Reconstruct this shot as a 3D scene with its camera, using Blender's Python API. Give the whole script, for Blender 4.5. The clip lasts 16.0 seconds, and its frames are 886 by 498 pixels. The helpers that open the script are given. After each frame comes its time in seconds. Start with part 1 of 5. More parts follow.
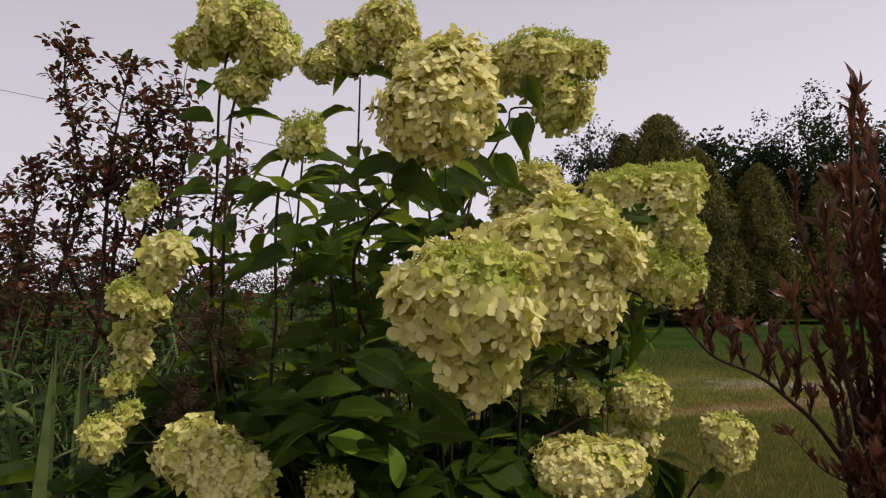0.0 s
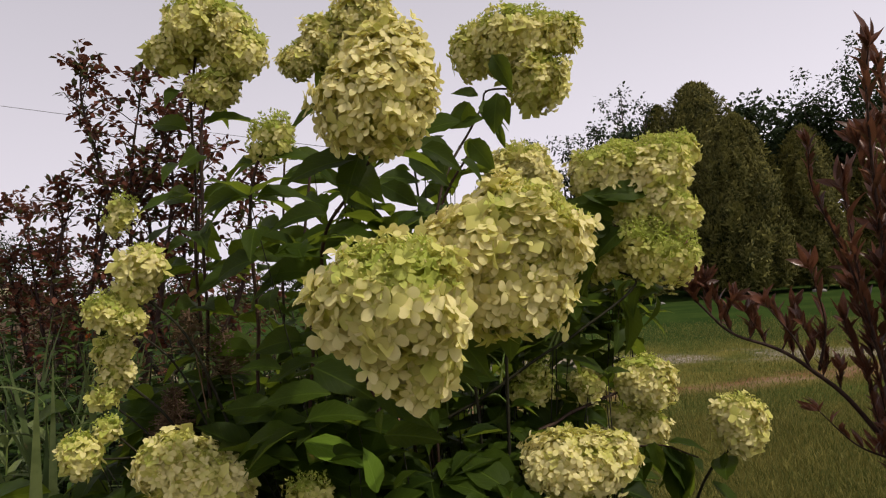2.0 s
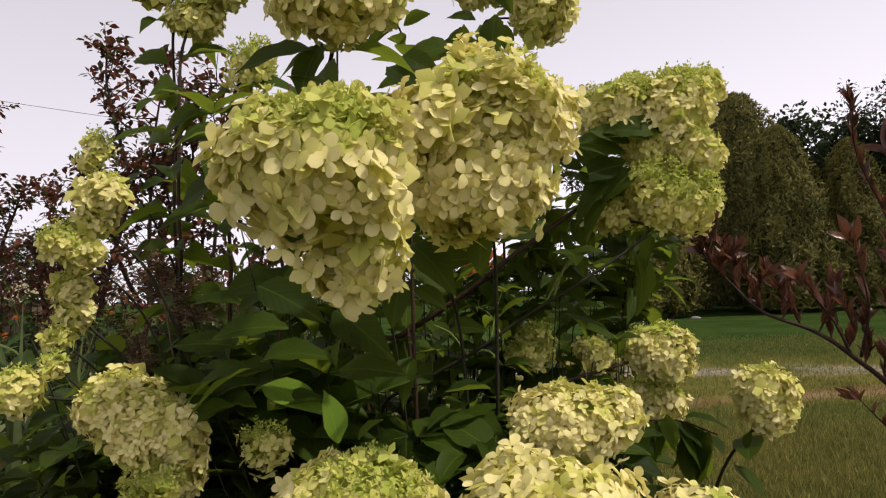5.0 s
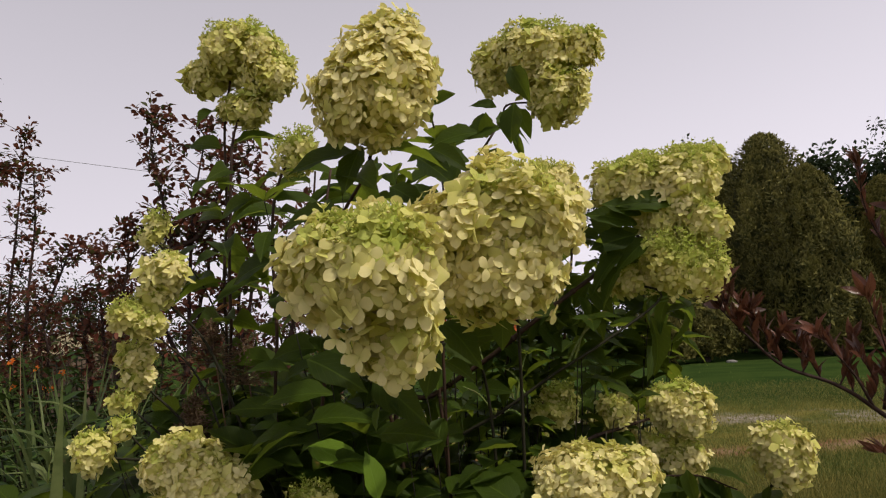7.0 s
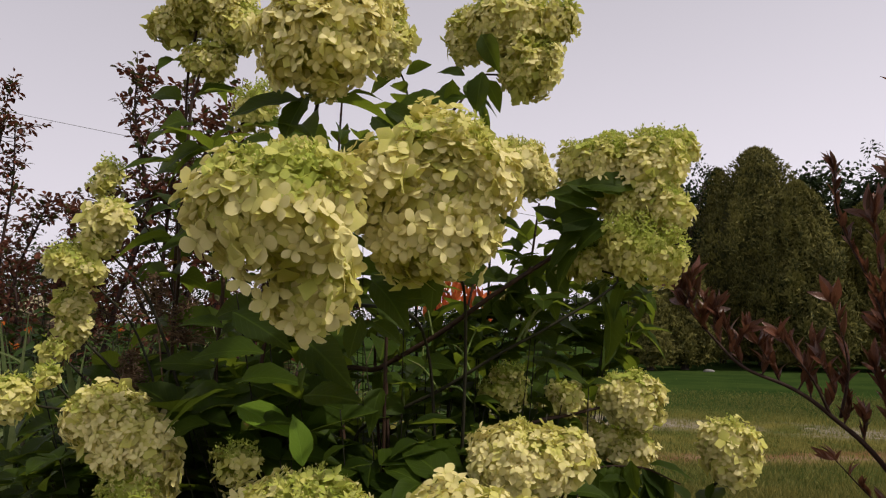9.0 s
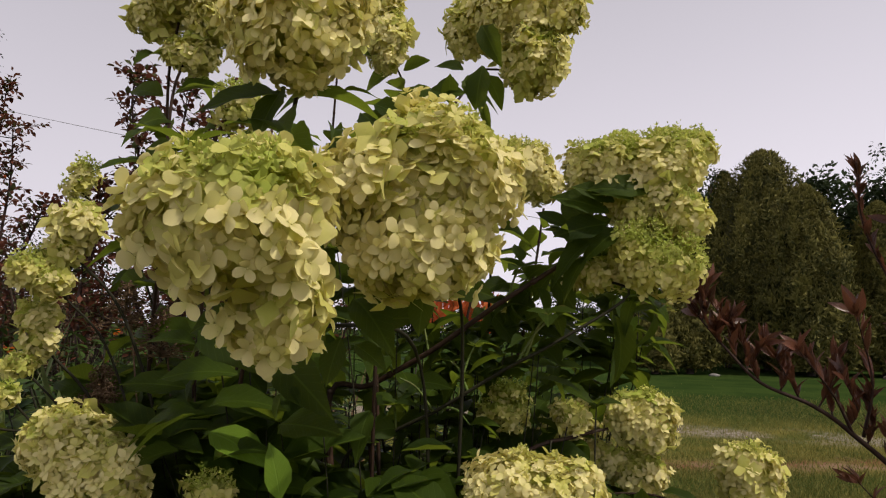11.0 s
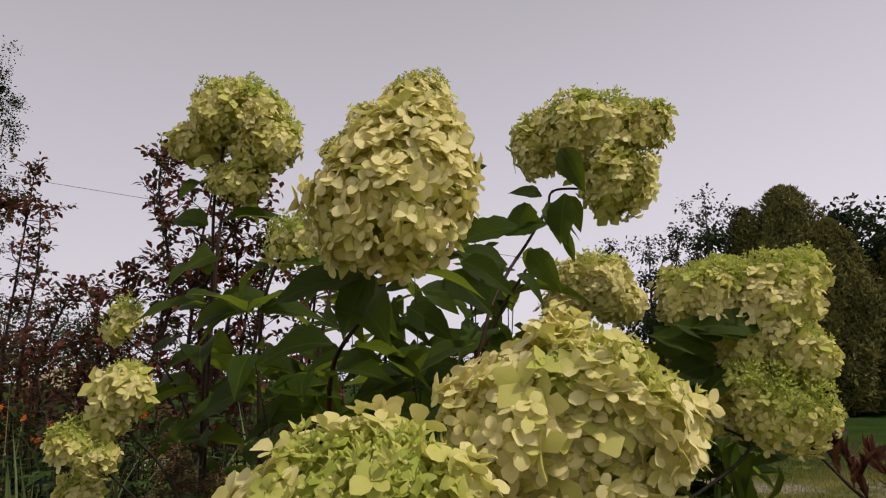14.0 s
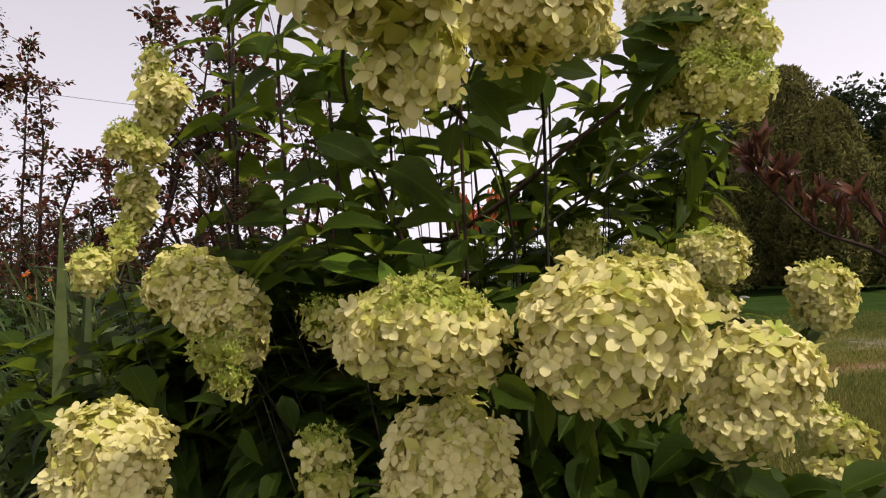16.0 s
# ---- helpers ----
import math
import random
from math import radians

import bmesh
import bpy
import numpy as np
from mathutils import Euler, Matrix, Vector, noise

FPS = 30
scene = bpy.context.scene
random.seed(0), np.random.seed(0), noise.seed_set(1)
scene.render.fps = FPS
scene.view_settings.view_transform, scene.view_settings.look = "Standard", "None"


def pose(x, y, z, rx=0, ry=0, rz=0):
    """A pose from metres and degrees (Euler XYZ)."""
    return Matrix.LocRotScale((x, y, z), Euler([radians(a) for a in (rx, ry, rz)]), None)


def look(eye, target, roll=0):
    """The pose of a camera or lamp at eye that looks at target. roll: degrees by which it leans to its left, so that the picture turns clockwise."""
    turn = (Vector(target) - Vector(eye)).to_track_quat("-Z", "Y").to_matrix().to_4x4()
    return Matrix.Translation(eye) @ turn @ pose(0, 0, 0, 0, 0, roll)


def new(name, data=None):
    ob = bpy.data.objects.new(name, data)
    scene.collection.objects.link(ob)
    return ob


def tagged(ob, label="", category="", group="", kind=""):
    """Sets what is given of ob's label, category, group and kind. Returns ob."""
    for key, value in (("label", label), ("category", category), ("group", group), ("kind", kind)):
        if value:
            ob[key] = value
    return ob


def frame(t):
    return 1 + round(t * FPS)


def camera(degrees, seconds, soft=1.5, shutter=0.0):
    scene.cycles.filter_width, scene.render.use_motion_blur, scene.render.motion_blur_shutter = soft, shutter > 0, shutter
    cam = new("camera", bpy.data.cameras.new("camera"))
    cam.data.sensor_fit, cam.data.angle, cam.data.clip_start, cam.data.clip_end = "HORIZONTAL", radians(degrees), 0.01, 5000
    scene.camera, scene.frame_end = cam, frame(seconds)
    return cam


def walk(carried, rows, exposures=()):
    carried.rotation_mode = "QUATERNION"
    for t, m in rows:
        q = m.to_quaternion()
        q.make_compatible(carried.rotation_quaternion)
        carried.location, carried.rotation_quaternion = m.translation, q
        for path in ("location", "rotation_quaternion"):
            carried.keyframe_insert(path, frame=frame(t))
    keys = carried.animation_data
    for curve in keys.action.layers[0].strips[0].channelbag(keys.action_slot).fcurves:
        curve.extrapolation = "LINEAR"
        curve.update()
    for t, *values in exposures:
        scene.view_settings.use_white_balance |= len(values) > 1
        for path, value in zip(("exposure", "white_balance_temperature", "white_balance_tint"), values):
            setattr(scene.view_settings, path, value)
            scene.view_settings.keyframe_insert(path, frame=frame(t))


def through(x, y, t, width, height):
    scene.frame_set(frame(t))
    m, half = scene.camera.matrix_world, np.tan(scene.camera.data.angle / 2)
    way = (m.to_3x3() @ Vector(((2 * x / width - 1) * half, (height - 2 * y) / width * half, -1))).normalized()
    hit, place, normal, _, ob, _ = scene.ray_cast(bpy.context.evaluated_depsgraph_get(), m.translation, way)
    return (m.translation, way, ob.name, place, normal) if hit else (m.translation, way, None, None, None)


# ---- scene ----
cam = camera(68.8, 16.0, soft=1.15)
PATH = [
    (0, (0.136, 0.074, 1.275), (-0.158, 2.047, 1.411), 0.1),
    (0.5, (0.195, 0.098, 1.262), (-0.105, 2.07, 1.415), -3.4),
    (1, (0.248, 0.116, 1.24), (-0.019, 2.093, 1.382), -5.0),
    (1.5, (0.238, 0.129, 1.217), (-0.074, 2.101, 1.335), -6.7),
    (2, (0.233, 0.128, 1.283), (-0.183, 2.082, 1.384), -3.6),
    (2.5, (0.261, 0.162, 1.243), (-0.194, 2.102, 1.408), -1.3),
    (3, (0.258, 0.236, 1.198), (-0.222, 2.174, 1.316), -1.1),
    (5.5, (0.283, 0.253, 1.177), (-0.248, 2.175, 1.331), -2.4),
    (6, (0.3, 0.209, 1.203), (-0.258, 2.115, 1.438), -2.5),
    (6.5, (0.302, 0.178, 1.197), (-0.263, 2.078, 1.463), -3.3),
    (7, (0.298, 0.164, 1.207), (-0.29, 2.055, 1.485), -2.7),
    (7.5, (0.3, 0.171, 1.191), (-0.288, 2.064, 1.458), -1.7),
    (8, (0.316, 0.184, 1.188), (-0.263, 2.081, 1.446), -0.7),
    (8.5, (0.337, 0.198, 1.182), (-0.223, 2.102, 1.436), -0.2),
    (9, (0.342, 0.215, 1.177), (-0.218, 2.119, 1.427), 1.4),
    (11.5, (0.321, 0.31, 1.217), (-0.254, 2.208, 1.478), 1.7),
    (12, (0.305, 0.319, 1.249), (-0.278, 2.209, 1.545), 1.3),
    (12.5, (0.286, 0.32, 1.277), (-0.303, 2.203, 1.601), 0.9),
    (13, (0.258, 0.325, 1.294), (-0.35, 2.199, 1.642), 0.3),
    (13.5, (0.24, 0.334, 1.304), (-0.378, 2.202, 1.667), -0.3),
    (14, (0.223, 0.344, 1.347), (-0.395, 2.204, 1.743), -0.4),
    (14.5, (0.238, 0.334, 1.34), (-0.384, 2.188, 1.758), 0.1),
    (15, (0.284, 0.306, 1.222), (-0.313, 2.19, 1.528), 0.3),
    (15.5, (0.272, 0.269, 1.089), (-0.348, 2.163, 1.257), -0.1),
    (16, (0.254, 0.242, 1.036), (-0.382, 2.135, 1.135), -2.5),
]
EXPOSURES = [(0, -0.26), (0.5, -0.22), (1.5, -0.14), (3, -0.05), (5.5, 0.17), (6.0, -0.03), (7, -0.1), (9, -0.13), (12.5, -0.17), (14.3, -0.33), (15.0, -0.29), (15.4, -0.04), (16, 0.15)]
walk(cam, [(t, look(eye, target, roll)) for t, eye, target, roll in PATH], EXPOSURES)

# ---- light ----
SUN_AZ, SUN_EL = 106.0, 55.0  # degrees: clockwise from ahead (+y), and above the horizon
world = bpy.data.worlds.new("world")
scene.world = world
world.use_nodes = True
wn = world.node_tree
sky = wn.nodes.new("ShaderNodeTexSky")
sky.sky_type, sky.sun_disc = "NISHITA", False
sky.sun_elevation, sky.sun_rotation = radians(SUN_EL), radians(SUN_AZ)
sky.dust_density, sky.air_density = 6.0, 1.0
haze = wn.nodes.new("ShaderNodeMix")
haze.data_type = "RGBA"
haze.inputs[0].default_value = 0.93
way = wn.nodes.new("ShaderNodeTexCoord")
up = wn.nodes.new("ShaderNodeSeparateXYZ")
wn.links.new(way.outputs["Generated"], up.inputs[0])
fade = wn.nodes.new("ShaderNodeMapRange")
fade.inputs[1].default_value, fade.inputs[2].default_value = 0.12, 0.85
wn.links.new(up.outputs[2], fade.inputs[0])
veil = wn.nodes.new("ShaderNodeMix")
veil.data_type = "RGBA"
veil.inputs[6].default_value, veil.inputs[7].default_value = (9.0, 8.4, 9.25, 1), (3.1, 2.95, 3.2, 1)
wn.links.new(fade.outputs[0], veil.inputs[0])
wn.links.new(veil.outputs[2], haze.inputs[7])
wn.links.new(sky.outputs[0], haze.inputs[6])
back = wn.nodes["Background"]
back.inputs[1].default_value = 0.1
# the haze is brighter towards the sun
side = wn.nodes.new("ShaderNodeVectorMath")
side.operation = "DOT_PRODUCT"
side.inputs[1].default_value = (math.sin(radians(SUN_AZ)), math.cos(radians(SUN_AZ)), 0)
wn.links.new(way.outputs["Generated"], side.inputs[0])
glow = wn.nodes.new("ShaderNodeMapRange")
glow.inputs[1].default_value, glow.inputs[2].default_value, glow.inputs[3].default_value, glow.inputs[4].default_value = -1.0, 1.0, 0.97, 1.34
wn.links.new(side.outputs["Value"], glow.inputs[0])
lit = wn.nodes.new("ShaderNodeVectorMath")
lit.operation = "SCALE"
wn.links.new(haze.outputs[2], lit.inputs[0])
wn.links.new(glow.outputs[0], lit.inputs["Scale"])
wn.links.new(lit.outputs[0], back.inputs[0])
sun = new("sun", bpy.data.lights.new("sun", "SUN"))
sun.data.energy, sun.data.angle, sun.data.color = 3.1, radians(2.0), (1.0, 0.91, 0.76)
sun_from = Vector((math.sin(radians(SUN_AZ)) * math.cos(radians(SUN_EL)), math.cos(radians(SUN_AZ)) * math.cos(radians(SUN_EL)), math.sin(radians(SUN_EL))))
sun.matrix_world = look(sun_from * 30, (0, 0, 0))


# ---- materials ----
class Mat:
    """A small builder of node materials."""

    def __init__(self, name, rough=0.6, spec=0.3):
        self.m = bpy.data.materials.new(name)
        self.m.use_nodes = True
        self.n, self.l = self.m.node_tree.nodes, self.m.node_tree.links
        self.b = self.n["Principled BSDF"]
        self.b.inputs["Roughness"].default_value = rough
        self.b.inputs["Specular IOR Level"].default_value = spec
        self.coord = self.n.new("ShaderNodeTexCoord").outputs["Object"]

    def put(self, value, socket):
        if isinstance(value, bpy.types.NodeSocket):
            self.l.new(value, socket)
        else:
            socket.default_value = (*value, 1) if isinstance(value, tuple) and len(value) == 3 and len(socket.default_value) == 4 else value
        return self

    def noise(self, scale, detail=4.0, rough=0.6, coord=None):
        t = self.n.new("ShaderNodeTexNoise")
        t.inputs["Scale"].default_value, t.inputs["Detail"].default_value, t.inputs["Roughness"].default_value = scale, detail, rough
        self.l.new(coord or self.coord, t.inputs["Vector"])
        return t.outputs["Fac"]

    def mix(self, fac, a, b, blend="MIX"):
        t = self.n.new("ShaderNodeMix")
        t.data_type, t.blend_type = "RGBA", blend
        self.put(fac, t.inputs[0]), self.put(a, t.inputs[6]), self.put(b, t.inputs[7])
        return t.outputs[2]

    def math(self, op, a, b=0.0, c=0.0, clamp=False):
        t = self.n.new("ShaderNodeMath")
        t.operation, t.use_clamp = op, clamp
        for v, s in zip((a, b, c), t.inputs):
            self.put(v, s)
        return t.outputs[0]

    def ramp(self, x, lo, hi):
        t = self.n.new("ShaderNodeMapRange")
        t.interpolation_type = "SMOOTHSTEP"
        self.put(x, t.inputs[0])
        t.inputs[1].default_value, t.inputs[2].default_value = lo, hi
        return t.outputs[0]

    def attr(self, name):
        t = self.n.new("ShaderNodeAttribute")
        t.attribute_name = name
        return t.outputs["Fac"]

    def chance(self):
        """A random number for each object and each loose piece of it."""
        o = self.n.new("ShaderNodeObjectInfo").outputs["Random"]
        g = self.n.new("ShaderNodeNewGeometry").outputs["Random Per Island"]
        return self.math("FRACT", self.math("ADD", o, g))

    def color(self, c):
        return self.put(c, self.b.inputs["Base Color"])

    def bump(self, height, strength=0.3, distance=0.002):
        t = self.n.new("ShaderNodeBump")
        t.inputs["Strength"].default_value, t.inputs["Distance"].default_value = strength, distance
        self.put(height, t.inputs["Height"])
        self.l.new(t.outputs[0], self.b.inputs["Normal"])
        return self

    def thin(self, color, share):
        """Lets light through, as leaves and petals do."""
        t, s = self.n.new("ShaderNodeBsdfTranslucent"), self.n.new("ShaderNodeMixShader")
        self.put(color, t.inputs[0])
        s.inputs[0].default_value = share
        self.l.new(self.b.outputs[0], s.inputs[1]), self.l.new(t.outputs[0], s.inputs[2])
        self.l.new(s.outputs[0], self.n["Material Output"].inputs["Surface"])
        return self


def petal_material():
    m = Mat("cream_sepal", 0.62, 0.2)
    ripe = m.attr("ripe")
    ripe = m.math("ADD", ripe, m.math("MULTIPLY_ADD", m.chance(), 0.28, -0.12), clamp=True)
    lime, cream, pale = (0.35, 0.43, 0.065), (0.65, 0.62, 0.175), (0.85, 0.765, 0.38)
    c = m.mix(m.ramp(ripe, 0.0, 0.6), lime, cream)
    c = m.mix(m.ramp(ripe, 0.5, 0.95), c, pale)
    # greener towards the claw of each sepal
    c = m.mix(m.math("MULTIPLY", m.ramp(m.attr("along"), 0.5, 0.0), 0.36), c, (0.48, 0.49, 0.09))
    specks = m.ramp(m.noise(260, 2), 0.70, 0.76)
    c = m.mix(m.math("MULTIPLY", specks, 0.5), c, (0.30, 0.17, 0.06))
    c = m.mix(m.math("MULTIPLY", m.ramp(m.noise(70, 3), 0.45, 0.7), 0.28), c, (0.74, 0.60, 0.36))
    m.color(c).bump(m.noise(420, 3), 0.25, 0.001)
    return m.thin(m.mix(0.4, c, (0.76, 0.75, 0.18)), 0.32).m


def leaf_material(name, dark, light, back, share=0.25, rough=0.42, veins=True, sick=None, spec=0.11, through=None):
    m = Mat(name, rough, spec)
    r = m.chance()
    c = m.mix(r, dark, light)
    c = m.mix(m.math("MULTIPLY", m.ramp(m.noise(35, 4), 0.4, 0.7), 0.35), c, dark)
    if veins:
        along, across = m.attr("along"), m.math("ABSOLUTE", m.attr("across"))
        rib = m.math("FRACT", m.math("MULTIPLY_ADD", along, 8.0, m.math("MULTIPLY", across, -3.2)))
        rib = m.math("ABSOLUTE", m.math("SUBTRACT", rib, 0.5))
        rib = m.math("MULTIPLY", m.ramp(rib, 0.43, 0.5), 0.6)
        rib = m.math("MAXIMUM", rib, m.math("SUBTRACT", 1.0, m.ramp(across, 0.02, 0.07)))
        c = m.mix(m.math("MULTIPLY", rib, 0.26), c, back)
        m.bump(m.math("ADD", m.math("MULTIPLY", rib, -1.0), m.math("MULTIPLY", m.noise(120, 3), 0.3)), 0.5, 0.0015)
    if sick:
        c = m.mix(m.math("MULTIPLY", m.ramp(m.noise(22, 4), 0.66, 0.74), 0.8), c, sick)
    m.color(c)
    return m.thin(m.mix(0.5, c, through or back), share).m


def conifer_material():
    m = Mat("conifer_spray", 0.7, 0.12)
    c = m.mix(m.chance(), (0.026, 0.034, 0.010), (0.150, 0.138, 0.034))
    c = m.mix(m.math("MULTIPLY", m.ramp(m.noise(2.2, 3), 0.48, 0.66), 0.6), c, (0.19, 0.165, 0.042))
    # dark noise blotches paint shaded gaps into the crown
    c = m.mix(m.math("MULTIPLY", m.ramp(m.noise(1.4, 3, 0.6), 0.60, 0.40), 0.55), c, (0.022, 0.030, 0.012))
    # yellowish tips, lightened further to stand for sunlit highlights
    c = m.mix(m.math("MULTIPLY", m.ramp(m.attr("along"), 0.35, 1.0), 0.6), c, (0.25, 0.22, 0.060))
    m.color(c)
    return m.thin(m.mix(0.5, c, (0.15, 0.14, 0.035)), 0.2).m


def plain_material(name, a, b, scale, rough=0.8, bump=0.4, fine=8.0, distance=0.01, spec=0.2):
    m = Mat(name, rough, spec)
    c = m.mix(m.ramp(m.noise(scale, 5), 0.35, 0.65), a, b)
    c = m.mix(m.math("MULTIPLY", m.ramp(m.noise(scale * fine, 3), 0.4, 0.7), 0.5), c, tuple(0.6 * v for v in a))
    m.color(c).bump(m.noise(scale * fine, 4), bump, distance)
    return m.m


PETAL = petal_material()
LEAF = leaf_material("hydrangea_leaf", (0.012, 0.024, 0.0032), (0.042, 0.071, 0.007), (0.16, 0.235, 0.024), 0.36, 0.52, sick=(0.16, 0.10, 0.025), through=(0.47, 0.60, 0.053))
YOUNG_LEAF = leaf_material("young_hydrangea_leaf", (0.11, 0.185, 0.02), (0.15, 0.24, 0.026), (0.22, 0.36, 0.06), 0.3, 0.45)
STEM = plain_material("reddish_brown_stem", (0.056, 0.029, 0.018), (0.028, 0.016, 0.010), 30, 0.6, 0.4, 6, 0.001)
# darker stem copy: the shade among the leaves is put into its colour
SHADED_SHOOT = plain_material("shaded_shoot", (0.030, 0.028, 0.014), (0.020, 0.018, 0.010), 30, 0.7, 0.4, 6, 0.001)
GREEN_STEM = plain_material("green_stem", (0.10, 0.16, 0.03), (0.13, 0.13, 0.04), 30, 0.6, 0.3, 6, 0.001)
BURGUNDY = leaf_material("burgundy_leaf", (0.050, 0.022, 0.014), (0.185, 0.070, 0.040), (0.30, 0.12, 0.06), 0.3, 0.30, spec=0.5)
BURGUNDY_STEM = plain_material("dark_twig", (0.035, 0.018, 0.015), (0.055, 0.032, 0.024), 40, 0.7, 0.4, 6, 0.001)
ROSE_LEAF = leaf_material("red_tinged_leaf", (0.050, 0.026, 0.017), (0.165, 0.054, 0.032), (0.26, 0.09, 0.05), 0.30, 0.5, veins=False)
ROSE_GREEN = leaf_material("dull_green_leaf", (0.045, 0.060, 0.020), (0.100, 0.090, 0.032), (0.14, 0.13, 0.05), 0.3, 0.5, veins=False)
BLADE = leaf_material("strap_leaf", (0.024, 0.046, 0.012), (0.170, 0.205, 0.075), (0.16, 0.21, 0.06), 0.3, 0.42, veins=False, sick=(0.20, 0.15, 0.06))
DRY = leaf_material("dry_brown_stalk", (0.110, 0.070, 0.044), (0.24, 0.155, 0.095), (0.26, 0.17, 0.10), 0.2, 0.8, veins=False)
CONIFER = conifer_material()
BROADLEAF = leaf_material("tree_leaf", (0.014, 0.026, 0.010), (0.034, 0.050, 0.018), (0.06, 0.08, 0.025), 0.2, 0.6, veins=False)
BARK = plain_material("bark", (0.06, 0.045, 0.035), (0.10, 0.08, 0.065), 6, 0.9, 0.7, 7, 0.02)
SOIL = plain_material("dark_soil", (0.020, 0.014, 0.009), (0.036, 0.026, 0.017), 7, 0.95, 0.8, 9, 0.02)
ORANGE = leaf_material("orange_petal", (0.55, 0.10, 0.015), (0.70, 0.22, 0.03), (0.75, 0.25, 0.03), 0.3, 0.6, veins=False)
FLAME = leaf_material("flame_red_petal", (0.42, 0.06, 0.02), (0.58, 0.19, 0.05), (0.6, 0.15, 0.04), 0.3, 0.6, veins=False)
RUST_LEAF = leaf_material("withered_orange_leaf", (0.36, 0.16, 0.05), (0.46, 0.22, 0.08), (0.5, 0.3, 0.1), 0.25, 0.6)
WIRE = plain_material("grey_cable", (0.16, 0.16, 0.17), (0.22, 0.22, 0.22), 3, 0.6, 0.1)
HERB = leaf_material("herb_leaf", (0.012, 0.026, 0.006), (0.050, 0.085, 0.016), (0.10, 0.15, 0.03), 0.15, 0.55, veins=False)
ROOF = plain_material("weathered_pale_roof", (0.24, 0.20, 0.12), (0.34, 0.29, 0.18), 3, 0.85, 0.4, 8, 0.01)
BOARD = plain_material("brown_board", (0.10, 0.07, 0.05), (0.16, 0.12, 0.085), 3, 0.85, 0.4, 8, 0.01)
WHITE_STONE = plain_material("pale_stone", (0.20, 0.19, 0.17), (0.28, 0.27, 0.25), 9, 0.8, 0.4, 8, 0.01)


def lawn_tint(m):
    """The colour of the turf by its place: dry near, a lush strip, dark green far off. Also the two worn bands."""
    sep = m.n.new("ShaderNodeSeparateXYZ")
    m.l.new(m.coord, sep.inputs[0])
    x, y = sep.outputs[0], sep.outputs[1]
    wob = m.math("MULTIPLY_ADD", m.noise(0.7, 4), 1.6, -0.8)
    yy = m.math("ADD", y, wob)
    along = m.math("SUBTRACT", yy, m.math("MULTIPLY", x, 0.45))
    dry, green, far = (0.165, 0.145, 0.038), (0.060, 0.082, 0.018), (0.026, 0.049, 0.012)
    c = m.mix(m.ramp(m.noise(1.3, 5), 0.36, 0.64), dry, green)
    c = m.mix(m.ramp(m.noise(9, 4), 0.35, 0.65), c, m.mix(0.4, c, (0.17, 0.15, 0.045)))
    strip = m.math("SUBTRACT", 1.0, m.ramp(m.math("ABSOLUTE", m.math("SUBTRACT", along, 5.75)), 0.15, 0.55))
    c = m.mix(m.math("MULTIPLY", strip, 0.75), c, (0.042, 0.095, 0.018))
    c = m.mix(m.ramp(yy, 9.6, 12.5), c, m.mix(m.ramp(m.noise(0.5, 4), 0.35, 0.65), far, (0.042, 0.068, 0.016)))
    dirt = m.math("SUBTRACT", 1.0, m.ramp(m.math("ABSOLUTE", m.math("SUBTRACT", along, 6.75)), 0.12, 0.5))
    dirt = m.math("MULTIPLY", dirt, m.ramp(m.noise(1.3, 6, 0.7), 0.34, 0.54))
    gravel = m.math("SUBTRACT", 1.0, m.ramp(m.math("ABSOLUTE", m.math("SUBTRACT", yy, 9.7)), 0.15, 0.8))
    gravel = m.math("MULTIPLY", gravel, m.ramp(m.noise(0.75, 6, 0.7), 0.37, 0.53))
    return c, dirt, gravel


def ground_material():
    m = Mat("lawn_and_track", 1.0, 0.0)
    c, dirt, gravel = lawn_tint(m)
    c = m.mix(dirt, c, m.mix(m.ramp(m.noise(2.4, 5), 0.38, 0.62), (0.18, 0.090, 0.046), (0.25, 0.165, 0.105)))
    c = m.mix(gravel, c, m.mix(m.ramp(m.noise(14, 5), 0.38, 0.62), (0.17, 0.14, 0.10), (0.34, 0.30, 0.25)))
    m.color(c).bump(m.noise(26, 5), 0.8, 0.05)
    return m.m


def grass_material():
    m = Mat("lawn_grass", 0.6, 0.12)
    c, dirt, gravel = lawn_tint(m)
    c = m.mix(0.6, c, m.mix(m.chance(), (0.04, 0.075, 0.013), (0.40, 0.33, 0.09)))
    m.color(c)
    return m.thin(m.mix(0.5, c, (0.2, 0.22, 0.06)), 0.3).m


GRASS = grass_material()
GROUND = ground_material()


# ---- mesh helpers ----
PLACE = {}  # the world pose of each thing and part


